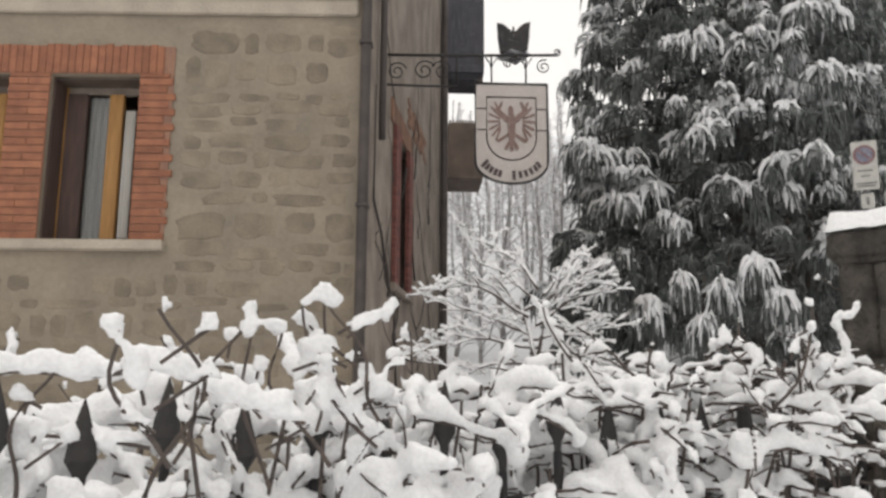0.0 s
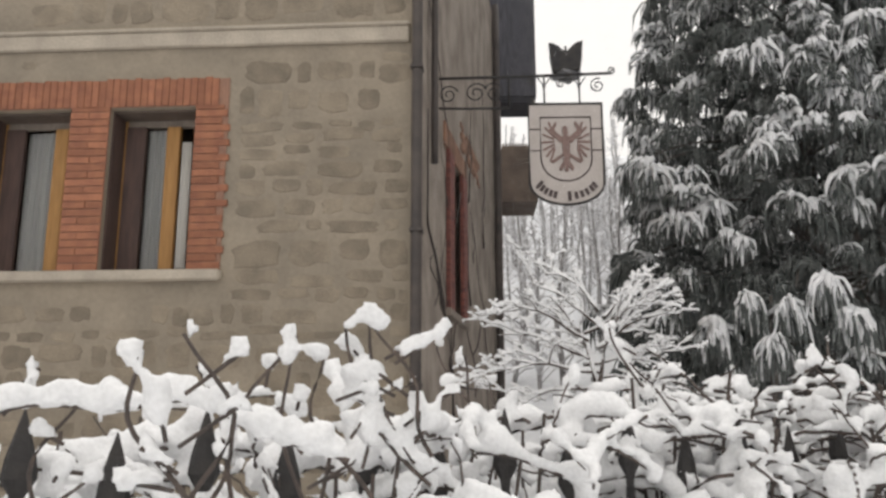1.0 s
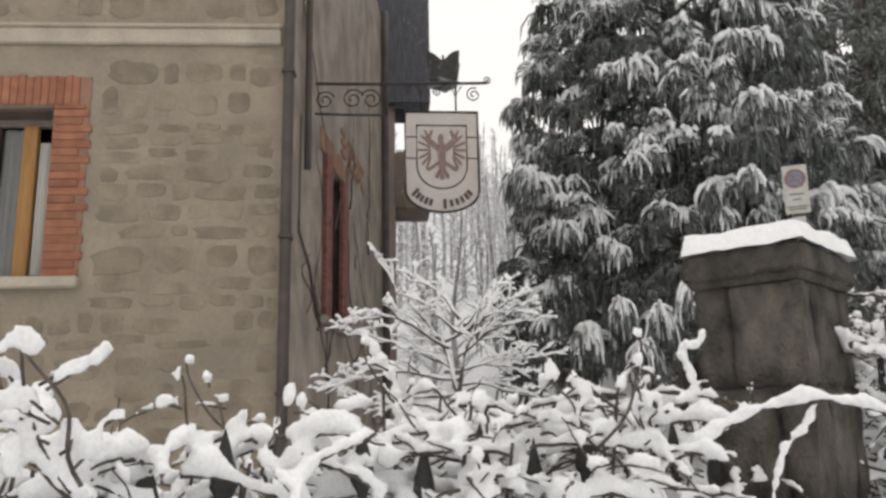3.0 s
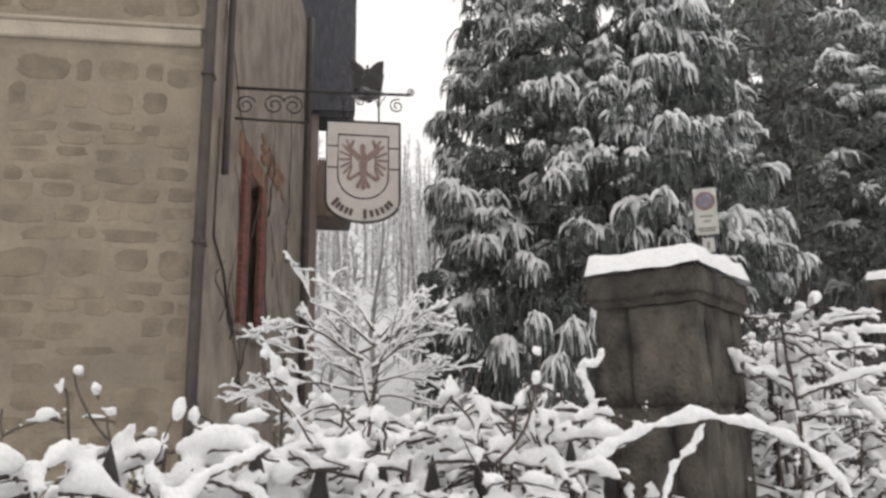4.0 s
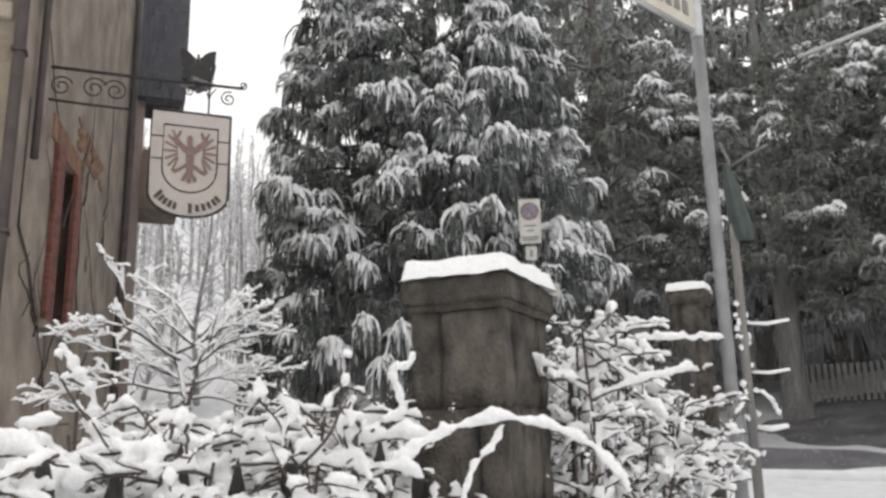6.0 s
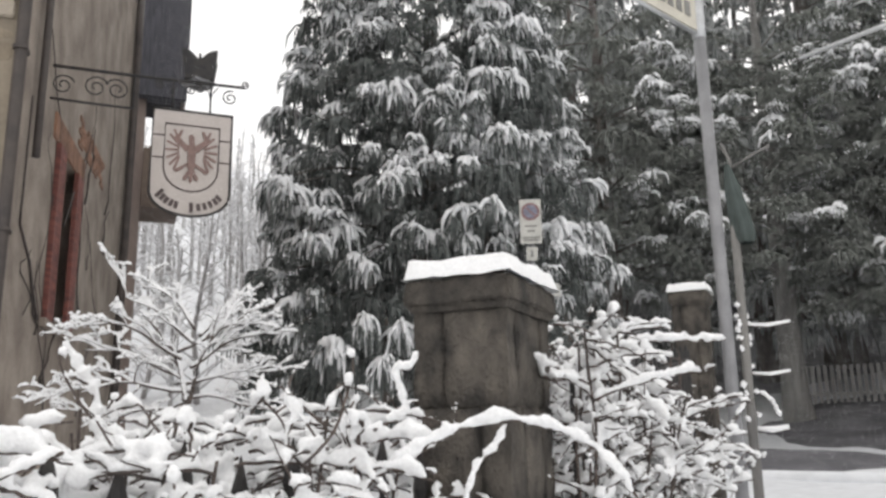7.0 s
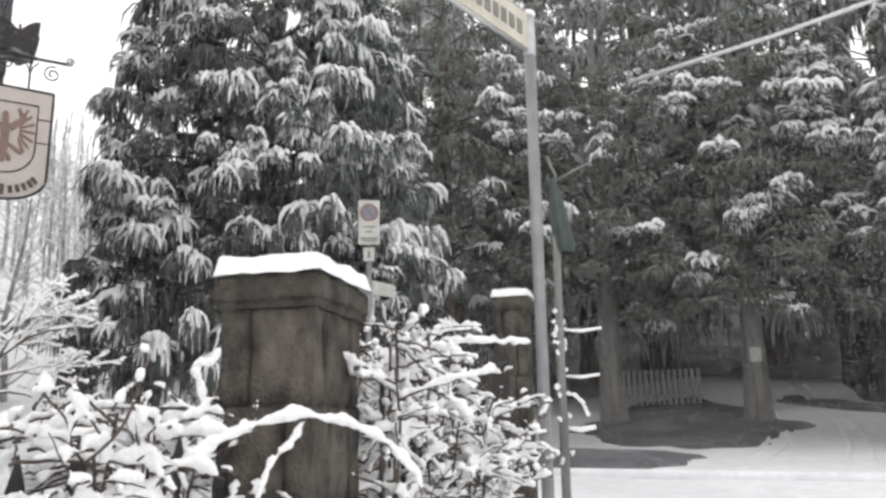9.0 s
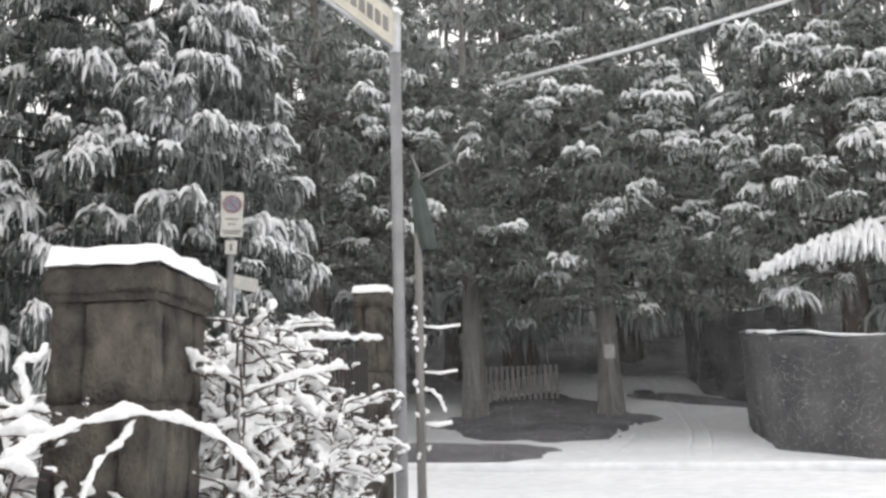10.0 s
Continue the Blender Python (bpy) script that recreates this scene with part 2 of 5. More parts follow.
# ---- ground ----
def build_ground():
    rings = np.concatenate([np.linspace(0.0, 30, 61)[1:], np.geomspace(31, 600, 30)])
    n = 120
    verts, faces = [(0, 0, ground_z(0, 0))], []
    for d in rings:
        for k in range(n):
            a = 2 * math.pi * k / n
            x, y = d * math.sin(a), d * math.cos(a)
            wave = 0.035 * noise.noise(Vector((x * 0.5, y * 0.5, 0))) + (0.5 * noise.noise(Vector((x * 0.06, y * 0.06, 3))) if d > 27 else 0)
            verts.append((x, y, ground_z(x, y) + wave))
    for k in range(n):
        a, b = 1 + k, 1 + (k + 1) % n
        faces.append((0, b, a, a))
    for r in range(len(rings) - 1):
        for k in range(n):
            a, b = 1 + r * n + k, 1 + r * n + (k + 1) % n
            faces.append((a, b, b + n, a + n))
    me = bpy.data.meshes.new("ground")
    me.from_pydata(verts, [], [f if f[2] != f[3] else f[:3] for f in faces])
    me.polygons.foreach_set("use_smooth", np.full(len(me.polygons), True))
    me.materials.append(SNOW_FIELD)
    tagged(new("ground", me), "snow-covered ground rising to a wooded hill", "ground", kind="structure")


build_ground()


def patch(name, label, cx, cy, rx, ry, turn, mat, height=0.1, seed=0, rough=0.03):
    """A low mound of bare ground with a ragged rim, lying on the snow."""
    n, rings = 48, 8
    verts, faces = [], []
    for r in range(rings + 1):
        f = 1 - r / rings
        for k in range(n):
            a = 2 * math.pi * k / n
            w = 1 + 0.22 * noise.noise(Vector((math.cos(a) * 2, math.sin(a) * 2, seed))) + 0.10 * noise.noise(Vector((math.cos(a) * 9, math.sin(a) * 9, seed)))
            u, v = rx * f * w * math.cos(a), ry * f * w * math.sin(a)
            x = cx + u * math.cos(turn) - v * math.sin(turn)
            y = cy + u * math.sin(turn) + v * math.cos(turn)
            z = ground_z(x, y) + (-0.06 if r == 0 else height * (1 - f) ** 0.7 + 0.03 + rough * noise.noise(Vector((x * 1.3, y * 1.3, seed))))
            verts.append((x, y, z))
    for r in range(rings):
        for k in range(n):
            a, b = r * n + k, r * n + (k + 1) % n
            faces.append((a, b, b + n, a + n))
    tagged(new(name, mesh_from(name, verts, faces, mat)), label, "ground", kind="structure")


# ---- the stone house ----
CX, WY = -0.44, 7.52
LEFT_WIN, RIGHT_WIN, WIN_Z = (-4.76, -3.89), (-3.50, -2.64), (3.0, 4.61)
house = thing("stone_house", "old stone house with brick-framed windows and a pale stone band", "house", at=(CX, WY, 0.7))
house.rotation_euler.z = -radians(1.6)


def at_house(ob):
    ob.matrix_parent_inverse = Matrix.Translation((-CX, -WY, -0.7))
    return ob


def hpart(name, bm, mat, label="", parent=None, smooth=False):
    ob = part(name, bm, mat, parent or house, label, smooth)
    if not parent or parent is house:
        at_house(ob)
    return ob


T = 0.45
bm = bmesh.new()
for x0, x1, z0, z1 in ((-9.5, LEFT_WIN[0], 0.2, 9), (LEFT_WIN[1], RIGHT_WIN[0], 3.0, 4.61), (RIGHT_WIN[1], CX, 0.2, 9), (LEFT_WIN[0], RIGHT_WIN[1], 0.2, 3.0), (LEFT_WIN[0], RIGHT_WIN[1], 4.61, 9)):
    box(bm, (x0, WY, z0), (x1, WY + T, z1))
wall_front = hpart("wall", bm, MORTAR, "rubble wall smeared with lime mortar")
SIDE = Matrix.Translation((CX, WY + 0.003, 0)) @ pose(0, 0, 0, 0, 0, 83.6)
S0, S1, SZ0, SZ1 = 1.40, 2.80, 2.80, 4.62
bm = bmesh.new()
for a0, a1, z0, z1 in ((0.0, S0, 0.2, 9), (S1, 6.6, 0.2, 9), (S0, S1, 0.2, SZ0), (S0, S1, SZ1, 9)):
    box(bm, (a0, 0, z0), (a1, T, z1), SIDE)
hpart("wall", bm, PLASTER, "weathered grey-brown plaster wall with bare vines")
hpart("wall", boxed((-9.5, 13.6, 0.2), (-0.2, 14.0, 9)), PLASTER)
hpart("wall", boxed((-9.5, WY + T, 0.2), (-9.1, 13.6, 9)), MORTAR)
bm = bmesh.new()
ridge = 11.6
for s in (0, 1):
    y0, y1 = (WY - 0.5, 10.8) if s == 0 else (14.5, 10.8)
    vs = [bm.verts.new(p) for p in ((-10, y0, 8.9), (0.0, y0, 8.9), (0.0, y1, ridge), (-10, y1, ridge), (-10, y0, 9.1), (0.0, y0, 9.1), (0.0, y1, ridge + 0.2), (-10, y1, ridge + 0.2))]
    for f in ((0, 1, 2, 3), (4, 5, 6, 7), (0, 1, 5, 4), (1, 2, 6, 5), (2, 3, 7, 6), (3, 0, 4, 7)):
        bm.faces.new([vs[k] for k in f])
bmesh.ops.recalc_face_normals(bm, faces=bm.faces)
hpart("roof", bm, SNOW, "snow-covered roof")
bm = boxed((-9.5, WY - 0.045, 5.23), (CX - 0.12, WY + 0.002, 5.395), bevel=0.012)
hpart("string_course", bm, COURSE, "pale stone band")
hpart("string_course", boxed((-9.5, WY - 0.07, 5.395), (CX - 0.11, WY + 0.002, 5.435), bevel=0.01), COURSE)


def window(name, x0, x1, honey, white):
    w = at_house(under(thing(name, "", ""), house))
    z0, z1 = WIN_Z
    yf = WY + 0.30
    part("sash", boxed((x0, yf, z0), (x0 + 0.05, yf + 0.06, z1)), WOOD_HONEY, w)
    part("sash", boxed((x1 - 0.06, yf, z0), (x1, yf + 0.06, z1)), WOOD_HONEY, w)
    part("sash", boxed((x0 + 0.05, yf, z0), (x1 - 0.06, yf + 0.06, z0 + 0.05)), WOOD_HONEY, w)
    part("sash", boxed((x0 + 0.05, yf, z1 - 0.09), (x1 - 0.06, yf + 0.06, z1)), PLASTER, w)
    part("mullion", boxed((honey[0], yf - 0.02, z0 + 0.05), (honey[1], yf + 0.05, z1 - 0.09), bevel=0.008), WOOD_HONEY, w, "honey-coloured wooden stile")
    pane = part("pane", boxed((x0 + 0.05, yf + 0.028, z0 + 0.05), (honey[0], yf + 0.032, z1 - 0.09)), GLASS, w)
    pane.visible_shadow = False
    # dark strip that carries the reveal's shade further in
    part("inner_shutter", boxed((x0 + 0.05, yf - 0.03, z0 + 0.05), (x0 + 0.25, yf + 0.02, z1 - 0.09), None, 0.006), REVEAL_SHADE, w, "dark strip widening the reveal's shade")
    # gathered curtain behind the pane, and a wavy white strip right of the stile
    for nm, c0, c1, mat in (("curtain", x0 + 0.24, honey[0] - 0.01, CURTAIN), ("white_curtain", white[0], white[1], STRIP_WHITE)):
        n = 28
        V, F = [], []
        for k in range(n + 1):
            u = k / n
            yy = (yf + 0.07 if mat is CURTAIN else yf - 0.02) + 0.014 * math.sin(u * 22)
            for z in (z0 + 0.06, z1 - 0.10 if mat is CURTAIN else z1 - 0.26):
                V.append((c0 + (c1 - c0) * u, yy, z))
        F = [(2 * k, 2 * k + 2, 2 * k + 3, 2 * k + 1) for k in range(n)]
        apart(nm, (V, F), mat, w)
    # reveal faces, with the shade of the recess in their colour
    part("lining", boxed((x0 + 0.002, WY + 0.06, z0 + 0.002), (x0 + 0.02, yf, z1 - 0.002)), REVEAL_SHADE, w, "reveal face coloured dark for its shade")
    part("lining", boxed((x0 + 0.02, WY + 0.06, z1 - 0.02), (x1 - 0.002, yf, z1 - 0.002)), WOOD_BROWN, w)


window("window", *LEFT_WIN, (-4.20, -4.06), (-4.04, -3.99))
window("window", *RIGHT_WIN, (-3.04, -2.90), (-2.87, -2.77))
# one back panel, coloured dark to give the dimness of the room behind
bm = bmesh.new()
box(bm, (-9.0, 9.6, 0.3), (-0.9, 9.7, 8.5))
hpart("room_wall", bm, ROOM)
hpart("sill", boxed((-5.08, WY - 0.09, 2.885), (-2.30, WY + 0.30, 2.985), bevel=0.012), COURSE, "pale stone window sill")

# brick frames: soldier course above, toothed jambs beside
hpart("brick_bed", boxed((-5.0, WY - 0.012, 2.99), (LEFT_WIN[0], WY + 0.001, 4.90)), BRICK_JOINT)
hpart("brick_bed", boxed((LEFT_WIN[1], WY - 0.012, 2.99), (RIGHT_WIN[0], WY + 0.001, 4.62)), BRICK_JOINT)
hpart("brick_bed", boxed((RIGHT_WIN[1], WY - 0.012, 2.99), (-2.32, WY + 0.001, 4.90)), BRICK_JOINT)
hpart("brick_bed", boxed((LEFT_WIN[0], WY - 0.012, 4.62), (RIGHT_WIN[1], WY + 0.001, 4.90)), BRICK_JOINT)

# ---- side window, downpipes, vines ----
side_win = at_house(under(thing("window", "tall window with red-brown shutters", ""), house))


def spart(name, lo, hi, mat, label="", bevel=0.0):
    return part(name, boxed(lo, hi, SIDE, bevel), mat, side_win, label)


spart("shutter", (S0 + 0.02, -0.05, SZ0), (S0 + 0.36, 0.0, SZ1), WOOD_RED, "red-brown wooden shutter", 0.008)
spart("shutter", (S1 - 0.36, -0.05, SZ0), (S1 - 0.02, 0.0, SZ1), WOOD_RED, "", 0.008)
spart("window_frame", (S0 + 0.36, 0.12, SZ0), (S1 - 0.36, 0.2, SZ1), WOOD_BROWN)
spart("sill", (S0 - 0.08, -0.07, SZ0 - 0.09), (S1 + 0.08, 0.12, SZ0), PLASTER, "", 0.01)
for k in range(20):
    a = S0 - 0.15 + (S1 - S0 + 0.30) * k / 20
    ob = part("brick", boxed((a, -0.022, SZ1 + 0.003), (a + 0.078, 0.0, SZ1 + 0.27), SIDE), BRICK_OLD, side_win)


for row in range(5):
    for k in range(7 - row % 2):
        a = 2.5 + 0.27 * k + 0.13 * (row % 2)
        if rng.random() < 0.85:
            at_house(part("brick", boxed((a, -0.012, 4.98 + 0.075 * row), (a + 0.25, 0.01, 5.045 + 0.075 * row), SIDE), BRICK_OLD, house))


def pipe(name, pts, r, label):
    me = mesh_from(name, *rod(pts, r, 12), PIPE)
    at_house(tagged(under(new(name, me), house), label))


pipe("downpipe", [(CX - 0.03, WY - 0.10, z) for z in np.linspace(0.9, 9, 12)], 0.052, "dark metal downpipe")
for z in (1.9, 3.3, 4.9, 6.4):
    hpart("pipe_clip", boxed((CX - 0.09, WY - 0.165, z), (CX + 0.03, WY, z + 0.035), bevel=0.006), PIPE)
pipe("downpipe", [SIDE @ Vector((6.35, -0.08, z)) for z in np.linspace(0.9, 9, 12)], 0.06, "dark metal downpipe")
pipe("downpipe", [SIDE @ Vector((0.35, -0.07, z)) for z in np.linspace(4.1, 9, 10)], 0.035, "thin rusty pipe on the plaster")
lines, radii = [], []
for k in range(18):
    s, z = rng.uniform(0.5, 5.4), rng.uniform(1.2, 4.9)
    ln, lean = rng.uniform(0.5, 2.2), rng.uniform(-1.6, 1.6)
    u = np.linspace(0, 1, 9)
    wob = np.cumsum(rng.normal(0, 0.13, 9))
    lines.append([SIDE @ Vector((min(max(s + lean * t + w, 0.25), 6.2), -0.02, z + ln * t)) for t, w in zip(u, wob)])
    radii.append(rng.uniform(0.006, 0.016) * (1 - 0.7 * u))
at_house(apart("vine", tubes(lines, radii, 5), IRON_RUST, house, "bare climbing vine stems", "stuff"))

# ---- house behind with a projecting loggia ----
back = thing("rear_house", "taller plastered house with a dark boarded loggia", "house", at=(0.6, 20, 1.3))
back_inv = Matrix.Translation((-0.6, -20, -1.3))


def bpart(name, lo, hi, mat, label="", bevel=0.0):
    ob = part(name, boxed(lo, hi, None, bevel), mat, back, label)
    ob.matrix_parent_inverse = back_inv
    return ob


bpart("wall", (-5.5, 20.0, 0.8), (0.86, 25, 15), PLASTER_B, "brown-grey plaster wall")
bpart("roof", (-5.8, 19.6, 15), (1.3, 25.4, 15.25), SNOW)
bpart("boarding", (0.30, 19.7, 9.68), (1.76, 21.2, 14.8), WOOD_DARK, "dark upper boarding")
bpart("parapet", (0.863, 19.75, 6.92), (1.74, 21.2, 8.36), WOOD_BROWN, "brown parapet")
bpart("post", (1.64, 19.85, 8.36), (1.74, 19.95, 9.68), WOOD_BROWN)
bpart("post", (1.64, 21.05, 8.36), (1.74, 21.15, 9.68), WOOD_BROWN)
bm = bmesh.new()
for k in range(11):
    x = 0.88 + 0.08 * k
    box(bm, (x, 19.76, 8.36), (x + 0.05, 19.80, 8.43))
ob = part("trim", bm, WOOD_BROWN, back, "toothed trim")
ob.matrix_parent_inverse = back_inv
bm = bmesh.new()
for k in range(11):
    x = 0.88 + 0.08 * k
    box(bm, (x, 19.76, 9.60), (x + 0.05, 19.80, 9.68))
ob = part("trim", bm, WOOD_DARK, back)
ob.matrix_parent_inverse = back_inv
bpart("rail", (0.863, 19.72, 9.52), (1.7, 19.75, 9.545), WOOD_DARK)

# ---- hanging sign on its wrought-iron arm ----
SY = 8.5
sign = thing("hanging_sign", "shield-shaped cream sign with a red eagle on an iron arm", "sign", at=(-0.4, SY, 5.25))
sign_inv = Matrix.Translation((0.4, -SY, -5.25))


def sgn(name, arrays, mat, label="", parent=None, smooth=True):
    ob = under(new(name, mesh_from(name, *arrays, mat, smooth)), parent or sign)
    if parent is None:
        ob.matrix_parent_inverse = sign_inv
    return tagged(ob, label) if label else ob


def sgnb(name, bm, mat, label="", parent=None):
    ob = part(name, bm, mat, parent or sign, label)
    if parent is None:
        ob.matrix_parent_inverse = sign_inv
    return ob


def shield(x0, x1, zt, zs, zb, n=20):
    pts = [(x0, zt), (x1, zt)]
    for k in range(n + 1):
        a = math.pi * k / n
        pts.append(((x0 + x1) / 2 + (x1 - x0) / 2 * math.cos(a), zs - (zs - zb) * math.sin(a) ** 0.9))
    return pts


def slab(pts, y0, y1):
    bm = bmesh.new()
    a = [bm.verts.new((x, y0, z)) for x, z in pts]
    b = [bm.verts.new((x, y1, z)) for x, z in pts]
    bm.faces.new(a)
    bm.faces.new(b[::-1])
    for k in range(len(pts)):
        j = (k + 1) % len(pts)
        bm.faces.new((a[j], a[k], b[k], b[j]))
    bmesh.ops.recalc_face_normals(bm, faces=bm.faces)
    return bm


def outline(pts, r, y, closed=True):
    p = [(x, y, z) for x, z in pts]
    if closed:
        p = p + p[:2]
    return rod(p, r, 6)


panel = sgnb("panel", slab(shield(0.66, 1.45, 4.955, 4.09, 3.83), SY - 0.02, SY + 0.02), SIGN_WHITE, "weathered cream panel")
sgn("rim", outline(shield(0.66, 1.45, 4.955, 4.09, 3.83), 0.015, SY - 0.02), IRON, "black iron rim")
sgn("shield_line", outline(shield(0.785, 1.325, 4.80, 4.36, 4.09), 0.009, SY - 0.022), SIGN_DARK, "", panel)
for z in (4.66, 4.42):
    for x0, x1 in ((0.675, 0.785), (1.325, 1.435)):
        sgnb("tick", boxed((x0, SY - 0.026, z), (x1, SY - 0.02, z + 0.014)), SIGN_DARK, "", panel)
# emblem of plain flat shapes: body, head, fanned feathers, tail
CXS, CZS = 1.055, 4.47


BLADES = [0]


def blade(x0, z0, x1, z1, w0, w1):
    k = 1.22
    x0, z0, x1, z1, w0, w1 = CXS + (x0 - CXS) * k, CZS + (z0 - CZS) * k, CXS + (x1 - CXS) * k, CZS + (z1 - CZS) * k, w0, w1
    d = Vector((x1 - x0, z1 - z0)).normalized()
    n = Vector((-d.y, d.x))
    pts = [(x0 + n.x * w0, z0 + n.y * w0), (x0 - n.x * w0, z0 - n.y * w0), (x1 - n.x * w1, z1 - n.y * w1), (x1 + d.x * w1, z1 + d.y * w1), (x1 + n.x * w1, z1 + n.y * w1)]
    BLADES[0] += 1
    return slab(pts, SY - 0.024 - 0.0006 * BLADES[0], SY - 0.0205)


emblem = []
for sx_ in (-1, 1):
    for k in range(7):
        a = radians(72 - 25 * k)
        emblem.append(blade(CXS + sx_ * 0.10, CZS + 0.11 - 0.022 * k, CXS + sx_ * (0.12 + 0.085 * math.cos(a)), CZS + 0.10 - 0.018 * k + 0.125 * math.sin(a), 0.011, 0.012))
    emblem.append(blade(CXS + sx_ * 0.03, CZS + 0.05, CXS + sx_ * 0.13, CZS + 0.15, 0.032, 0.026))
    emblem.append(blade(CXS + sx_ * 0.12, CZS + 0.14, CXS + sx_ * 0.085, CZS + 0.22, 0.022, 0.012))
    emblem.append(blade(CXS + sx_ * 0.02, CZS - 0.07, CXS + sx_ * 0.12, CZS - 0.14, 0.013, 0.018))
for k in (-1, 0, 1):
    emblem.append(blade(CXS, CZS - 0.11, CXS + 0.05 * k, CZS - 0.22 + 0.015 * abs(k), 0.013, 0.02))
emblem.append(blade(CXS, CZS - 0.12, CXS, CZS + 0.08, 0.034, 0.042))
emblem.append(blade(CXS, CZS + 0.07, CXS - 0.008, CZS + 0.17, 0.027, 0.026))
for bm in emblem:
    sgnb("emblem", bm, SIGN_RED, "", panel)
# lettering as plain bars along the lower curve
for k, deg in enumerate((-68, -56, -45, -34, -24, 4, 17, 29, 41, 54, 66)):
    a = radians(deg)
    h = 0.105 if k in (0, 5) else 0.075
    m = Matrix.Translation((1.055 + 0.315 * math.sin(a), SY - 0.024, 4.125 - 0.205 * math.cos(a))) @ pose(0, 0, 0, 0, -deg * 0.62, 0)
    sgnb("lettering", boxed((-0.019, -0.003, -h / 2), (0.019, 0.003, h / 2), m), SIGN_DARK, "", panel)
# the arm: two rails, scrolls and hangers
sgn("arm", rod([(-0.42, SY, 5.27), (0.4, SY, 5.28), (1.2, SY, 5.30), (1.56, SY, 5.31)], 0.017, 8), IRON, "wrought-iron arm")
sgn("lower_rail", rod([(-0.42, SY, 4.93), (0.0, SY, 4.92), (0.46, SY, 4.92)], 0.014, 8), IRON)
sgn("wall_bar", rod([(-0.42, SY, 4.80), (-0.42, SY, 5.2), (-0.42, SY, 5.36)], 0.016, 8), IRON)
sgn("upright", rod([(0.46, SY, 4.92), (0.46, SY, 5.1), (0.46, SY, 5.29)], 0.012, 8), IRON)


def scroll(cx, cz, r, turns=1.6, start=0.0, flip=1):
    a = np.linspace(0, turns * 2 * math.pi, 36)
    rr = r * (1 - 0.8 * a / a[-1])
    return [(cx + flip * x * math.cos(t + start), SY, cz + x * math.sin(t + start)) for t, x in zip(a, rr)]


for x in (0.84, 1.22):
    sgn("hanger", rod([(x, SY, 5.30), (x, SY, 5.12), (x, SY, 4.96)], 0.010, 8), IRON)
    sgn("hanger", rod([(x - 0.07, SY, 5.27), (x - 0.02, SY, 5.20), (x, SY, 5.12)], 0.007, 6), IRON)
    sgn("hanger", rod([(x + 0.07, SY, 5.27), (x + 0.02, SY, 5.20), (x, SY, 5.12)], 0.007, 6), IRON)
for cx, cz, r, st, fl in ((1.02, 5.20, 0.055, 0.5, 1), (1.10, 5.23, 0.05, 0.5, -1), (1.42, 5.17, 0.085, 1.2, 1), (1.57, 5.345, 0.045, 3.9, 1), (0.1, 5.1, 0.12, 0.4, 1), (0.3, 5.1, 0.12, 0.4, -1), (-0.2, 5.08, 0.11, 0.4, 1), (0.70, 5.22, 0.05, 0.5, -1)):
    sgn("scroll", rod(scroll(cx, cz, r, start=st, flip=fl), 0.008, 6), IRON)

lantern = thing("wall_lantern", "black crown-topped iron lantern above the sign arm", "lantern", at=(1.10, SY + 0.1, 5.3))


def build_lantern():
    V, F, n = [], [], 32
    for k in range(n + 1):
        a = 2 * math.pi * k / n
        sq = 1 / max(abs(math.cos(a)), abs(math.sin(a)))
        sc = abs(math.cos(2 * a + math.pi / 2)) ** 1.5
        for r, z in ((0.130, 0.0), (0.140, 0.10), (0.150, 0.19), (0.158 + 0.01 * sc, 0.235 + 0.13 * sc)):
            V.append((r * sq * math.cos(a - 0.12), r * sq * math.sin(a - 0.12), z))
    for k in range(n):
        for j in range(3):
            F.append((4 * k + j, 4 * k + 4 + j, 4 * k + 5 + j, 4 * k + 1 + j))
    ob = apart("crown", (V, F), IRON, lantern, "flared crown-shaped top", smooth=False)
    solid = ob.modifiers.new("thickness", "SOLIDIFY")
    solid.thickness = 0.012
    part("base", boxed((-0.12, -0.12, -0.03), (0.12, 0.12, 0.012), pose(0, 0, 0, 0, 0, 28), 0.006), STEEL, lantern, "grey glazed base")
    apart("stem", rod([(0, 0, 0.0), (0, 0, 0.2), (0, 0, 0.40)], 0.012, 8), IRON, lantern)


build_lantern()
lantern.scale = (1.1, 1.1, 0.86)
lantern.location.z = 5.335

# ---- gate pillars ----
U, N = Vector((0.74, 0.672, 0)), Vector((-0.672, 0.74, 0))


def pillar_frame(x, y, z):
    return Matrix(((U.x, N.x, 0, x), (U.y, N.y, 0, y), (0, 0, 1, z), (0, 0, 0, 1)))


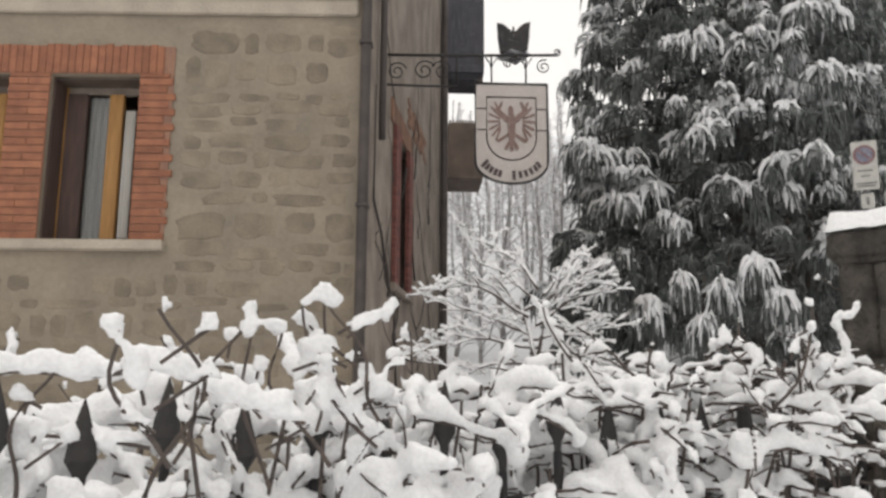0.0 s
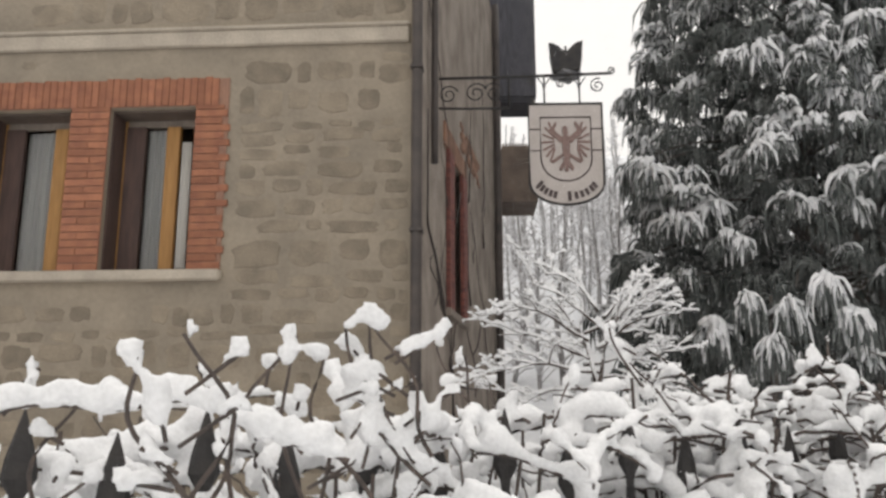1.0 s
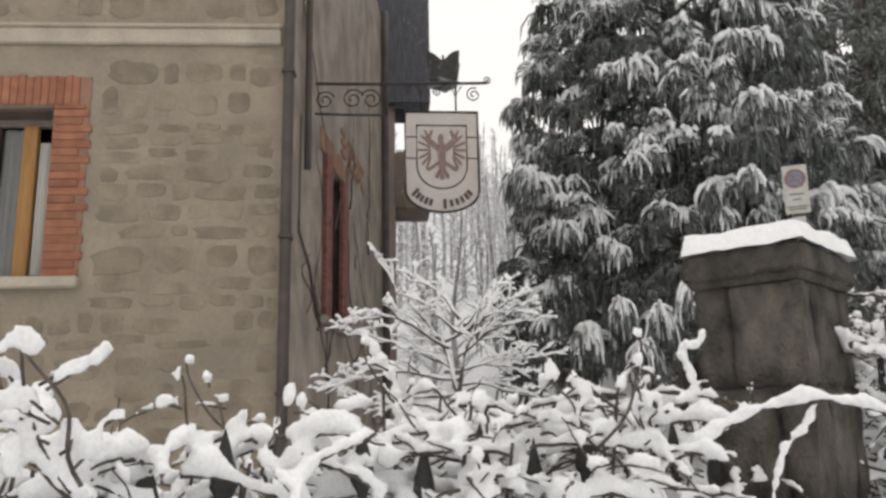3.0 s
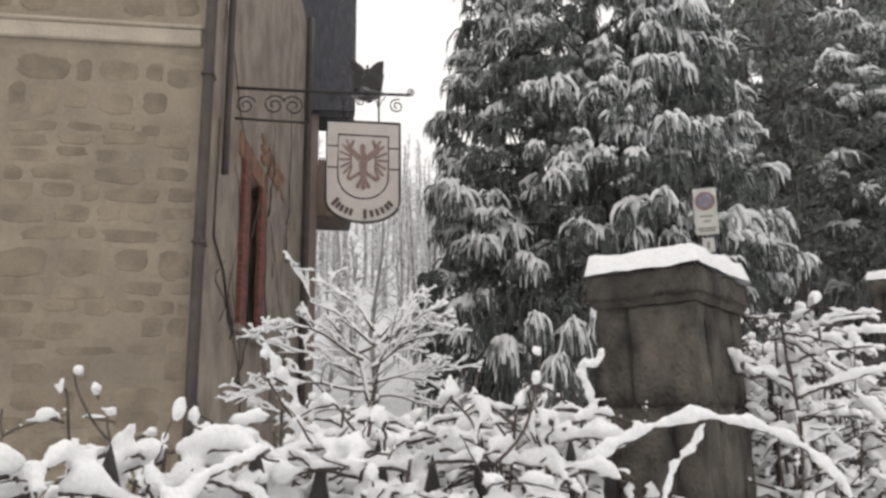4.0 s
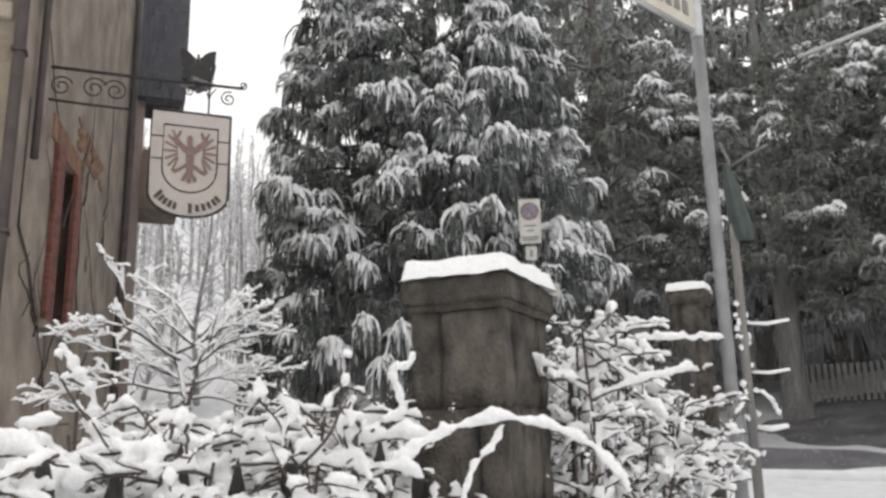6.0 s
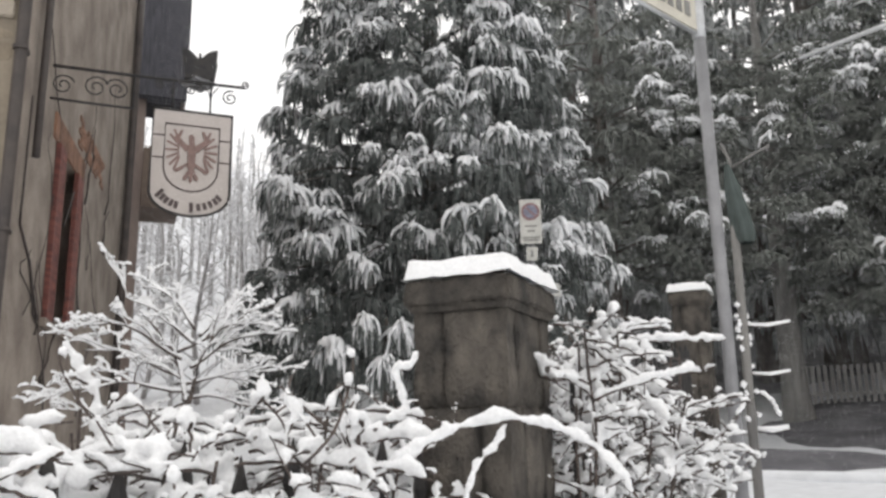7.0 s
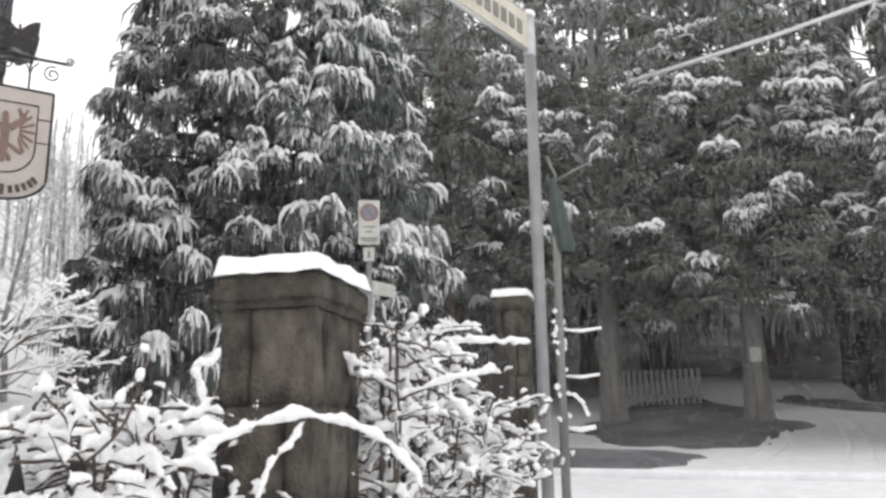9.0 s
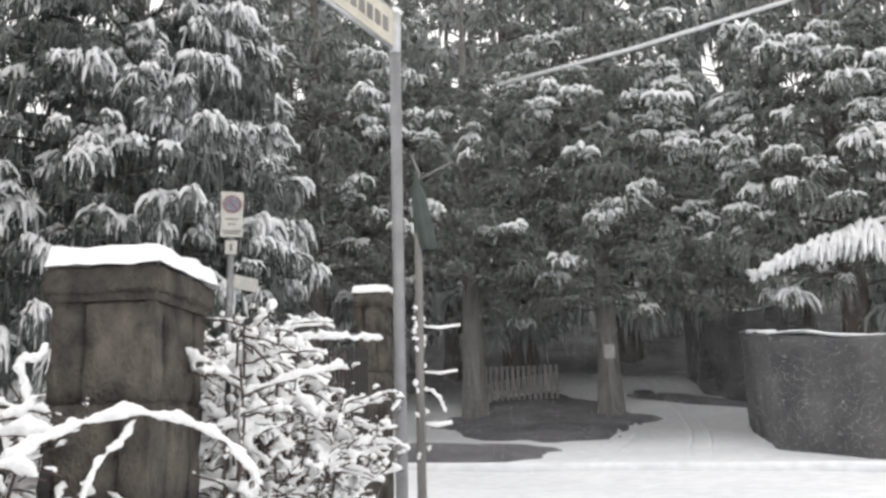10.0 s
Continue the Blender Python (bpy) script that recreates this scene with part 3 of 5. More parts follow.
def snow_slab(w, d, h, over, seed):
    """A rounded, uneven cushion of snow; its foot at zero height."""
    nx, ny = 22, 18
    V, F = [], []
    for i in range(nx + 1):
        for j in range(ny + 1):
            u, v = 2 * i / nx - 1, 2 * j / ny - 1
            e = max(abs(u), abs(v))
            edge = max(0.0, 1 - e ** 18) ** 0.5
            x, y = u * (w / 2 + over), v * (d / 2 + over)
            q = Vector((x * 7, y * 7, seed))
            wob = 0.010 * noise.noise(q * 2.3)
            V.append((x + wob, y + 0.01 * noise.noise(q * 2.1 + Vector((5, 0, 0))), h * edge * (1 + 0.22 * noise.noise(q)) + (0.006 * noise.noise(q * 3))))
    base = len(V)
    for i in range(nx):
        for j in range(ny):
            a = i * (ny + 1) + j
            F.append((a, a + ny + 1, a + ny + 2, a + 1))
    for x, y in ((-1, -1), (1, -1), (1, 1), (-1, 1)):
        V.append((x * w / 2 * 0.98, y * d / 2 * 0.98, -0.004))
    F.append((base, base + 3, base + 2, base + 1))
    return V, F


def pillar(label, x, y, top, foot, w, d, seed):
    """A stone gate pillar of stacked blocks with a moulded cap; top is the cap's upper face."""
    p = thing("gate_pillar", label, "pillar", "gate pillars", (0, 0, 0))
    p.matrix_basis = pillar_frame(x, y, foot)
    h = top - foot
    r = random.Random(seed)
    cap_h, cove_h = 0.072, 0.016

    def hewn(lo, hi, rough, cuts=3):
        """A rough-hewn block: faces cut up and pushed about."""
        bm = boxed(lo, hi, None, 0.006)
        bmesh.ops.subdivide_edges(bm, edges=[e for e in bm.edges if e.calc_length() > 0.05], cuts=cuts, use_grid_fill=True)
        for v in bm.verts:
            q = v.co * 21 + Vector((seed * 3.1, 0, 0))
            v.co += noise.noise_vector(q) * rough + noise.noise_vector(q * 3) * rough * 0.5
        return bm

    z = -0.05
    part("core", boxed((-w / 2 + 0.014, -d / 2 + 0.014, -0.05), (w / 2 - 0.014, d / 2 - 0.014, h - cap_h)), BARK, p)
    while z < h - cap_h - cove_h - 0.01:
        bh = min(r.choice((0.20, 0.27, 0.36)), h - cap_h - cove_h - z)
        cut = sorted((r.uniform(-0.30, -0.08) * w, r.uniform(0.08, 0.30) * w))
        cutd = r.uniform(-0.25, 0.25) * d
        for a0, a1 in ((-w / 2, cut[0] - 0.001), (cut[0] + 0.001, cut[1] - 0.001), (cut[1] + 0.001, w / 2)):
            for b0, b1 in ((-d / 2, cutd - 0.001), (cutd + 0.001, d / 2)):
                part("block", hewn((a0, b0, z + 0.001), (a1, b1, z + bh - 0.001), 0.010), PILLAR, p, smooth=True)
        z += bh
    bm = boxed((-w / 2 - 0.002, -d / 2 - 0.002, h - cap_h - cove_h), (w / 2 + 0.002, d / 2 + 0.002, h - cap_h))
    for v in bm.verts:
        if v.co.z > h - cap_h - 0.01:
            v.co.x *= 1 + 0.022 / w
            v.co.y *= 1 + 0.022 / d
    part("cove", bm, PILLAR, p)
    part("cap", hewn((-w / 2 - 0.018, -d / 2 - 0.018, h - cap_h), (w / 2 + 0.018, d / 2 + 0.018, h), 0.009, 5), PILLAR, p, "projecting stone cap", smooth=True)
    apart("snow", snow_slab(w + 0.036, d + 0.036, 0.056, 0.010, seed), SNOW, p, "cushion of fresh snow")
    p.children[-1].location = (0, 0, h)
    return p


corner = Vector((1.315, 1.90, 0))
pw, pd = 0.350, 0.262
c1 = corner + U * (pw / 2 + 0.018) + N * (pd / 2 + 0.022)
pillar("weathered grey-brown stone gate pillar with a snow-capped top", c1.x, c1.y, 2.035, ground_z(c1.x, c1.y), pw, pd, 3)
pillar("smaller distant stone gate pillar with a flat snow cap", 4.10, 4.62, 2.55, ground_z(4.1, 4.6), 0.25, 0.22, 5)


# ---- conifers ----
def sprigs(P, az, size, droop, count, r, seed, snow=None, load=1.0):
    """Hanging tufts of fine sprays at the points P that face az. Returns green tubes and, where snow says so, the domes of snow that bow them."""
    g = np.random.default_rng(seed)
    m = len(P)
    a = az[:, None] + g.normal(0, 1.15, (m, count))
    ln = size[:, None] * g.uniform(0.6, 1.1, (m, count))
    dr = droop[:, None] * g.uniform(0.75, 1.2, (m, count))
    wide = g.uniform(0.12, 1.0, (m, count)) ** 0.7
    back = g.uniform(-0.30, 0.05, (m, count)) * size[:, None]
    start = P[:, None] + np.stack([back * np.sin(az)[:, None], back * np.cos(az)[:, None], -0.10 * np.abs(back)], -1) + g.normal(0, 0.05, (m, count, 3)) * size[:, None, None]
    u = np.linspace(0, 1, 4)
    h = (ln * wide)[..., None] * 0.60 * (1 - (1 - u) ** 2)
    drop = ln[..., None] * (0.10 * np.sin(u * np.pi) - dr[..., None] * u ** 1.5)
    L = np.stack([start[..., :1] + h * np.sin(a)[..., None], start[..., 1:2] + h * np.cos(a)[..., None], start[..., 2:] + drop], -1)
    L += g.normal(0, 0.012, L.shape) * size[:, None, None, None]
    env = np.array([0.7, 1.0, 0.85, 0.1])
    R = r * size[:, None, None] * env * g.uniform(0.6, 1.4, (m, count, 4))
    green = tubes(L.reshape(-1, 4, 3), R.reshape(-1, 4), 3)
    white = None
    if snow is not None and snow.any():
        k = np.where(snow)[0]
        keep = g.random((len(k), count)) < 0.8 * load
        Ls = L[k][keep]
        sz = np.broadcast_to(size[k][:, None], keep.shape)[keep]
        heavy = np.broadcast_to(g.uniform(0.6, 1.15, (len(k), 1)), keep.shape)[keep]
        cut = g.uniform(0.62, 0.95, len(Ls))[:, None]
        w = np.linspace(0.0, 1, 5)[None] * cut * 3
        i0 = np.minimum(w.astype(int), 2)
        f = (w - i0)[..., None]
        Q = np.take_along_axis(Ls, i0[..., None].repeat(3, 2), 1) * (1 - f) + np.take_along_axis(Ls, (i0 + 1)[..., None].repeat(3, 2), 1) * f
        rad = (0.048 * sz * heavy)[:, None] * np.array([1.35, 1.75, 1.5, 1.15, 0.3]) * g.uniform(0.65, 1.35, (len(Ls), 5))
        Q = Q + np.array([0, 0, 1.0]) * rad[..., None] * 0.7 + g.normal(0, 0.010, Q.shape)
        white = tubes(Q, rad, 4, 0.9)
    return green, white


def conifer(label, category, x, y, top, low, reach, spacing, size, droop, trunk_r, seed, needle=NEEDLE, snow_share=0.6, arms=13, facing=None, inner=True, count=20, shape=0.8, bark=BARK, fine=0.034, low_snow=(0.45, 0.85), body=0, body_top=10.5):
    """A conifer with tiers of drooping branches. top, low: heights of the tip and of the lowest tier; reach: the widest branch."""
    g = np.random.default_rng(seed)
    z0 = ground_z(x, y) - 0.1
    tree = thing(category.replace(" ", "_"), label, category, "conifers on the slope", (x, y, z0))
    n = 14
    zz = np.linspace(0, top - z0, n)
    wob = np.cumsum(g.normal(0, 0.02, (n, 2)), 0)
    flare = trunk_r * (1 - 0.93 * (zz / zz[-1])) * (1 + 0.25 * np.exp(-zz / 0.3))
    apart("trunk", tubes(np.c_[wob, zz][None], flare[None], 12), bark, tree, "bare lower trunk")
    limbs, limb_r, P, AZ, S, D, W = [], [], [], [], [], [], []
    tiers = np.arange(low, top - 0.3, spacing)

    def laden(turn, height):
        return noise.noise(Vector((turn * 1.7 * reach / 3, height * 0.95, seed * 1.37))) > (0.5 - snow_share) * 0.75

    for k, z in enumerate(tiers):
        f = (z - low) / (top - low)
        rad = reach * (1 - f) ** shape * (0.82 if k == 0 else 1)
        num = max(4, int(arms * (0.35 + 0.65 * (1 - f))))
        for j in range(num):
            a = 2 * math.pi * (j + 0.5 * (k % 2)) / num + g.normal(0, 0.16)
            if facing is not None and math.cos(a - facing) < -0.35:
                continue
            rr, zj = rad * g.uniform(0.78, 1.12), z + g.normal(0, 0.24)
            u = np.linspace(0, 1, 7)
            px, py = rr * u * math.sin(a), rr * u * math.cos(a)
            pz = zj - z0 + rr * (0.13 * np.sin(u * 2.2) - 0.22 * u ** 2)
            limbs.append(np.c_[px, py, pz])
            limb_r.append(0.045 * (1 - f * 0.5) * (1 - 0.8 * u))
            for uu in ((0.45, 0.72, 1.0) if inner and z < 12.5 else (0.6, 0.95)):
                i = uu * 6
                b, fr = min(int(i), 5), i - min(int(i), 5)
                c = limbs[-1][b] * (1 - fr) + limbs[-1][b + 1] * fr
                for side in ((0,) if uu < 0.6 else (-1, 1)):
                    off = side * g.uniform(0.12, 0.34) * size
                    P.append((c[0] + off * math.cos(a), c[1] - off * math.sin(a), c[2] + g.normal(0, 0.05)))
                    AZ.append(a + side * g.uniform(0.2, 0.7))
                    S.append(size * g.uniform(0.65, 1.2) * (0.75 + 0.25 * uu))
                    D.append(droop * g.uniform(0.75, 1.2))
                    W.append(uu > 0.7 and laden(a, z) and g.random() < (0.5 if uu < 0.9 else 0.9) * (low_snow[0] if k == 0 else low_snow[1] if k == 1 else 1.0))
    for k in range(body):
        z = low + (min(top, body_top) - low) * g.random()
        a = g.uniform(0, 2 * math.pi) if facing is None else facing + g.uniform(-1.75, 1.75)
        q = g.uniform(0.4, 1.0)
        rr = reach * (1 - (z - low) / (top - low)) ** shape * q
        P.append((rr * math.sin(a), rr * math.cos(a), z - z0 - 0.12 * rr))
        AZ.append(a)
        laden_here = q > 0.72 and laden(a, z) and g.random() < min(0.8, max(0.05, 0.5 * (z - low) - 0.3))
        S.append(size * (g.uniform(0.75, 1.2) if laden_here else g.uniform(0.55, 0.95)))
        D.append(droop * g.uniform(0.45, 0.95))
        W.append(laden_here)
    apart("branchwork", tubes(limbs, limb_r, 5), bark, tree, "", "stuff")
    P, AZ, S, D, W = np.array(P), np.array(AZ), np.array(S), np.array(D), np.array(W, bool)
    green, white = sprigs(P[~W], AZ[~W], S[~W], D[~W], count, fine, seed + 1)
    if W.any():
        bowed, white = sprigs(P[W], AZ[W], S[W], D[W] * 0.82, int(count * 1.7), fine, seed + 2, np.ones(W.sum(), bool))
        green = merge(green, bowed)
    apart("crown", green, needle, tree, "dark drooping needle sprays", "stuff")
    if white:
        apart("snow", white, SNOW_NEEDLES, tree, "snow lying on the sprays", "stuff")
    return tree


conifer("large weeping cedar with snow-laden drooping boughs", "cedar tree", 5.85, 14.1, 15.5, 2.9, 3.55, 1.0, 0.64, 0.88, 0.30, 11, arms=18, facing=math.pi + 0.4, count=18, snow_share=0.68, shape=0.5, fine=0.036, low_snow=(0.1, 0.5), body=1000)
conifer("tall dark conifer with a bare grey trunk and snowy sprays", "conifer", 15.5, 15.0, 15.5, 5.4, 3.7, 0.95, 0.84, 0.42, 0.33, 21, needle=NEEDLE_B, arms=12, facing=math.pi + 0.75, count=16, fine=0.034, body=420, snow_share=0.42, shape=0.3, bark=PALE_BARK)
conifer("tall dark conifer with low snowy boughs over the lane", "conifer", 17.6, 12.4, 15.5, 4.6, 3.3, 0.92, 0.84, 0.40, 0.31, 31, needle=NEEDLE_B, arms=12, facing=math.pi + 0.9, count=16, fine=0.034, body=420, snow_share=0.46, shape=0.3, bark=PALE_BARK)
conifer("snow-laden spruce with long low boughs beside the drive", "conifer", 19.6, 7.0, 15.5, 4.6, 2.9, 0.85, 0.80, 0.55, 0.36, 41, needle=NEEDLE_B, arms=13, facing=math.pi + 1.2, count=16, fine=0.034, body=420, snow_share=0.52, shape=0.35)
conifer("dark conifer between the cedar and the drive", "conifer", 11.6, 16.6, 15.5, 5.5, 3.1, 1.0, 0.80, 0.5, 0.34, 51, needle=NEEDLE_B, arms=10, facing=math.pi + 0.6, count=16, fine=0.034, body=420, snow_share=0.40, shape=0.35)
notice = thing("notice", "small white paper notice fixed to a conifer trunk", "notice", at=(17.36, 12.16, 3.28))
NM = pose(0, 0, 0, 0, 0, -56)
part("sheet", boxed((-0.13, -0.006, -0.17), (0.13, 0.006, 0.17), NM, 0.003), PLATE, notice)
part("backing", boxed((-0.10, 0.006, -0.12), (0.10, 0.16, 0.12), NM, 0.004), WOOD_GREY, notice, "wooden batten behind the sheet")
far_fir = conifer("dark conifer of the wood behind", "conifer", 14.5, 22.5, 17.0, 4.2, 4.6, 1.45, 1.25, 0.7, 0.4, 61, needle=HAZE_NEEDLE, arms=10, facing=math.pi + 0.85, inner=False, count=8, snow_share=0.0, shape=0.35, fine=0.06, body=150, body_top=15.5)
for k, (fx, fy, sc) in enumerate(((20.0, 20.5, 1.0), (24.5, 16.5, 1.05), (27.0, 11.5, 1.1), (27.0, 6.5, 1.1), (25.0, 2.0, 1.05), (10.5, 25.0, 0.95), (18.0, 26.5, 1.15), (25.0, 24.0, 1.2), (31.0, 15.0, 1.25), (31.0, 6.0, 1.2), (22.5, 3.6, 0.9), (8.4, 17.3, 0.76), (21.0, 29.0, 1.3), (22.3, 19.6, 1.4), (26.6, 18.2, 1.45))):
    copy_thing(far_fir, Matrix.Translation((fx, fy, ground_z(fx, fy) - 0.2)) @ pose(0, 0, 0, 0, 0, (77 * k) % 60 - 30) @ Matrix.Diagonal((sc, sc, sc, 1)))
# low weeping bough ends that hang in front of the cedar
bough = thing("snowy_bough", "low weeping cedar boughs thick with snow", "conifer", at=(3.9, 10.6, ground_z(3.9, 10.6)))
g = np.random.default_rng(91)
P = np.array([(3.55, 10.6, 3.15), (4.05, 10.5, 3.05), (3.2, 10.8, 2.85), (4.5, 10.4, 3.35), (4.75, 10.3, 2.9), (3.8, 10.4, 2.6)]) - np.array(bough.location)
green, white = sprigs(P, np.full(6, math.pi + 0.3), np.full(6, 0.60), np.full(6, 0.95), 60, 0.03, 92, np.full(6, True), 0.9)
apart("sprays", green, NEEDLE, bough, "", "stuff")
apart("snow", white, SNOW_NEEDLES, bough, "thick hanging snow", "stuff")
apart("trunk", rod([(0.3, 1.2, -0.1), (0.25, 0.9, 1.2), (0.0, 0.1, 2.2)], [0.07, 0.05, 0.02], 8), BARK, bough)
# one long bough that reaches out past the road sign
reach = thing("snowy_bough", "long low cedar bough bowed under snow", "conifer", at=(7.0, 11.9, ground_z(7.0, 11.9)))
base = Vector(reach.location)
u = np.linspace(0, 1, 9)
a, b = np.array((6.2, 12.2, 5.15)), np.array((8.05, 11.15, 4.2))
line = a + (b - a) * u[:, None] + np.c_[0 * u, 0 * u, 0.18 * np.sin(u * 3.1)]
apart("limb", rod(line - np.array(base), 0.03 * (1.3 - u), 6), BARK, reach)
P = line[1:] - np.array(base)
green, white = sprigs(P, np.full(8, 2.1), np.full(8, 0.46), np.full(8, 0.85), 34, 0.04, 95, np.full(8, True))
apart("sprays", green, NEEDLE, reach, "", "stuff")
apart("snow", merge(white, tubes((line - np.array(base) + (0, 0, 0.05))[None], 0.055 * (1.15 - u)[None], 6)), SNOW_NEEDLES, reach, "", "stuff")
apart("trunk", rod([(-0.9, 0.5, -0.1), (-0.85, 0.4, 2.0), (-0.8, 0.3, 3.95)], [0.12, 0.1, 0.05], 8), BARK, reach)


low = thing("snowy_bough", "broad flat spruce bough blanketed in snow", "conifer", at=(18.2, 6.2, ground_z(18.2, 6.2)))
base = np.array(low.location)
a, b = np.array((17.6, 5.5, 5.3)), np.array((15.75, 7.45, 4.32))
u = np.linspace(0, 1, 12)
line = a + (b - a) * u[:, None] + np.c_[0 * u, 0 * u, 0.12 * np.sin(u * 3.1)]
apart("limb", rod(line - base, 0.045 * (1.3 - u), 6), BARK, low)
apart("trunk", rod([(0.6, -0.4, -0.1), (0.5, -0.45, 2.0), tuple(a - base)], [0.10, 0.09, 0.05], 8), BARK, low)
g = np.random.default_rng(14)
twigs, tr, sn = [], [], []
for k in range(12):
    for q in range(14):
        p = line[k] - base + g.normal(0, 0.05, 3)
        ln = (1.05 - 0.085 * k) * g.uniform(0.55, 1.0)
        w = np.linspace(0, 1, 6)[:, None]
        out = np.array((-0.69, 0.72, 0)) * g.uniform(0.1, 0.55) + np.array((-0.72, -0.69, 0)) * g.uniform(-0.3, 0.7)
        twigs.append(p + out * ln * w + np.array((0, 0, -0.80)) * ln * w ** 1.3)
        tr.append(0.02 * (1.2 - w[:, 0]))
        sn.append(0.05 * np.array([0.9, 1.1, 1.2, 1.1, 0.9, 0.2]) * g.uniform(0.7, 1.25, 6))
twigs, sn = np.array(twigs), np.array(sn)
apart("sprays", tubes(twigs, tr, 4), NEEDLE_B, low, "", "stuff")
lifted = twigs.copy()
lifted[..., 2] += sn * 0.7
apart("snow", merge(tubes(lifted, sn, 5), rod(line - base + (0, 0, 0.05), 0.06 * (1.15 - u), 7)), SNOW_NEEDLES, low, "snow blanketing the bough", "stuff")


# ---- pale snowy woods far behind ----
def build_woods():
    g = np.random.default_rng(5)
    trunks, tr, twigs, tw = [], [], [], []
    for k in range(170):
        d, a = g.uniform(27, 62), radians(g.uniform(-6, 21))
        x, y = d * math.sin(a), d * math.cos(a)
        z, h = ground_z(x, y) - 0.3, g.uniform(4, 8)
        u = np.linspace(0, 1, 6)
        base = np.c_[x + np.cumsum(g.normal(0, 0.10, 6)), y + 0 * u, z + h * u]
        trunks.append(base)
        tr.append(g.uniform(0.05, 0.13) * (1 - 0.75 * u))
        for j in range(42):
            s = g.uniform(0.12, 1.0)
            b = base[0] * 0 + np.array([np.interp(s, u, base[:, c]) for c in range(3)])
            az, ln = g.uniform(0, 6.28), g.uniform(0.5, 2.0) * (1.15 - s)
            v = np.linspace(0, 1, 4)
            twigs.append(np.c_[b[0] + ln * v * math.cos(az), b[1] + ln * v * math.sin(az), b[2] + ln * (0.9 * v - 0.35 * v ** 2) + g.normal(0, 0.05, 4)])
            tw.append(g.uniform(0.02, 0.05) * (1.1 - v))
    ob = new("snowy_woods", mesh_from("trunks", *tubes(trunks, tr, 5), HAZE_BARK))
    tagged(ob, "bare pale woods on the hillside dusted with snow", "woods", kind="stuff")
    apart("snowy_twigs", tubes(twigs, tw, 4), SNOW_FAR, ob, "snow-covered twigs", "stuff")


build_woods()


# ---- hedges of snow-laden shrubs ----
def snowballs(P, r, seed):
    """Small rounded caps of snow on bud tips."""
    g = np.random.default_rng(seed)
    P = np.asarray(P, float)
    q = np.linspace(0.02, math.pi - 0.02, 9)
    L = P[:, None] - np.c_[0 * q, 0 * q, np.cos(q)][None] * np.asarray(r)[:, None, None] * g.uniform(0.85, 1.25, (len(P), 1, 1))
    R = np.asarray(r)[:, None] * np.sin(q)[None] * np.linspace(0.86, 1.08, 9)
    V, F = tubes(L, R, 9)
    return lumpy(lumpy(V, 0.011, 48), 0.003, 130), F


def fence_y(x):
    """The garden fence runs from the gate pillar towards the camera's side."""
    return 1.60 + 0.42 * x


def snow_lines(L, r, g, sides=6, n=11):
    """Beaded loads of snow along lines (lines, points, 3): broken, thick at forks, thinner where a twig is steep."""
    m = len(L)
    T = L[:, -1] - L[:, 0]
    slope = np.abs(T[:, 2]) / (np.linalg.norm(T, axis=1) + 1e-9)
    u = np.linspace(0, 1, L.shape[1])
    v = 0.5 - 0.5 * np.cos(np.linspace(0.0, math.pi, n))
    i0 = np.minimum((v * (len(u) - 1)).astype(int), len(u) - 2)
    f = (v * (len(u) - 1) - i0)[None, :, None]
    L = L[:, i0] * (1 - f) + L[:, i0 + 1] * f
    u = v
    env = np.clip(np.minimum(u, 1 - u) * 9, 0.0, 1)
    env = np.sqrt(np.clip(1 - (1 - env) ** 2, 0.0, 1))
    env[0] = env[-1] = 0.03
    bead = 0.85 + 0.38 * np.sin(u[None] * g.uniform(7, 20, (m, 1)) + g.uniform(0, 6, (m, 1))) + g.normal(0, 0.18, (m, n))
    R = (r * (1 - 0.45 * slope))[:, None] * env[None] * np.clip(bead, 0.22, 1.5)
    C = L + g.normal(0, 0.0012, L.shape)
    C[..., 2] += R * 0.8
    V, F = tubes(C, R, sides)
    V = lumpy(V, 0.0075, 42)
    return (lumpy(V, 0.0022, 130) if sides > 7 else V), F


def settle(ob, x, y):
    """Sets a thing's origin on the ground at x, y, with its parts left in place."""
    ob.location = (x, y, ground_z(x, y))
    for c in ob.children:
        c.matrix_parent_inverse = Matrix.Translation(ob.location).inverted()
    return ob


LUMPS = bpy.data.textures.new("snow_lumps", "CLOUDS")
LUMPS.noise_scale, LUMPS.noise_depth = 0.024, 2


def melt(ob, size, turns=2, lump=0.016):
    """Fuses overlapping loads of snow into one soft mass."""
    fused = ob.modifiers.new("fuse", "REMESH")
    fused.mode, fused.voxel_size, fused.use_smooth_shade = "VOXEL", size, True
    soft = ob.modifiers.new("soft", "SMOOTH")
    soft.factor, soft.iterations = 0.5, turns
    knobs = ob.modifiers.new("knobs", "DISPLACE")
    knobs.texture, knobs.strength, knobs.mid_level = LUMPS, lump, 0.5
    return ob


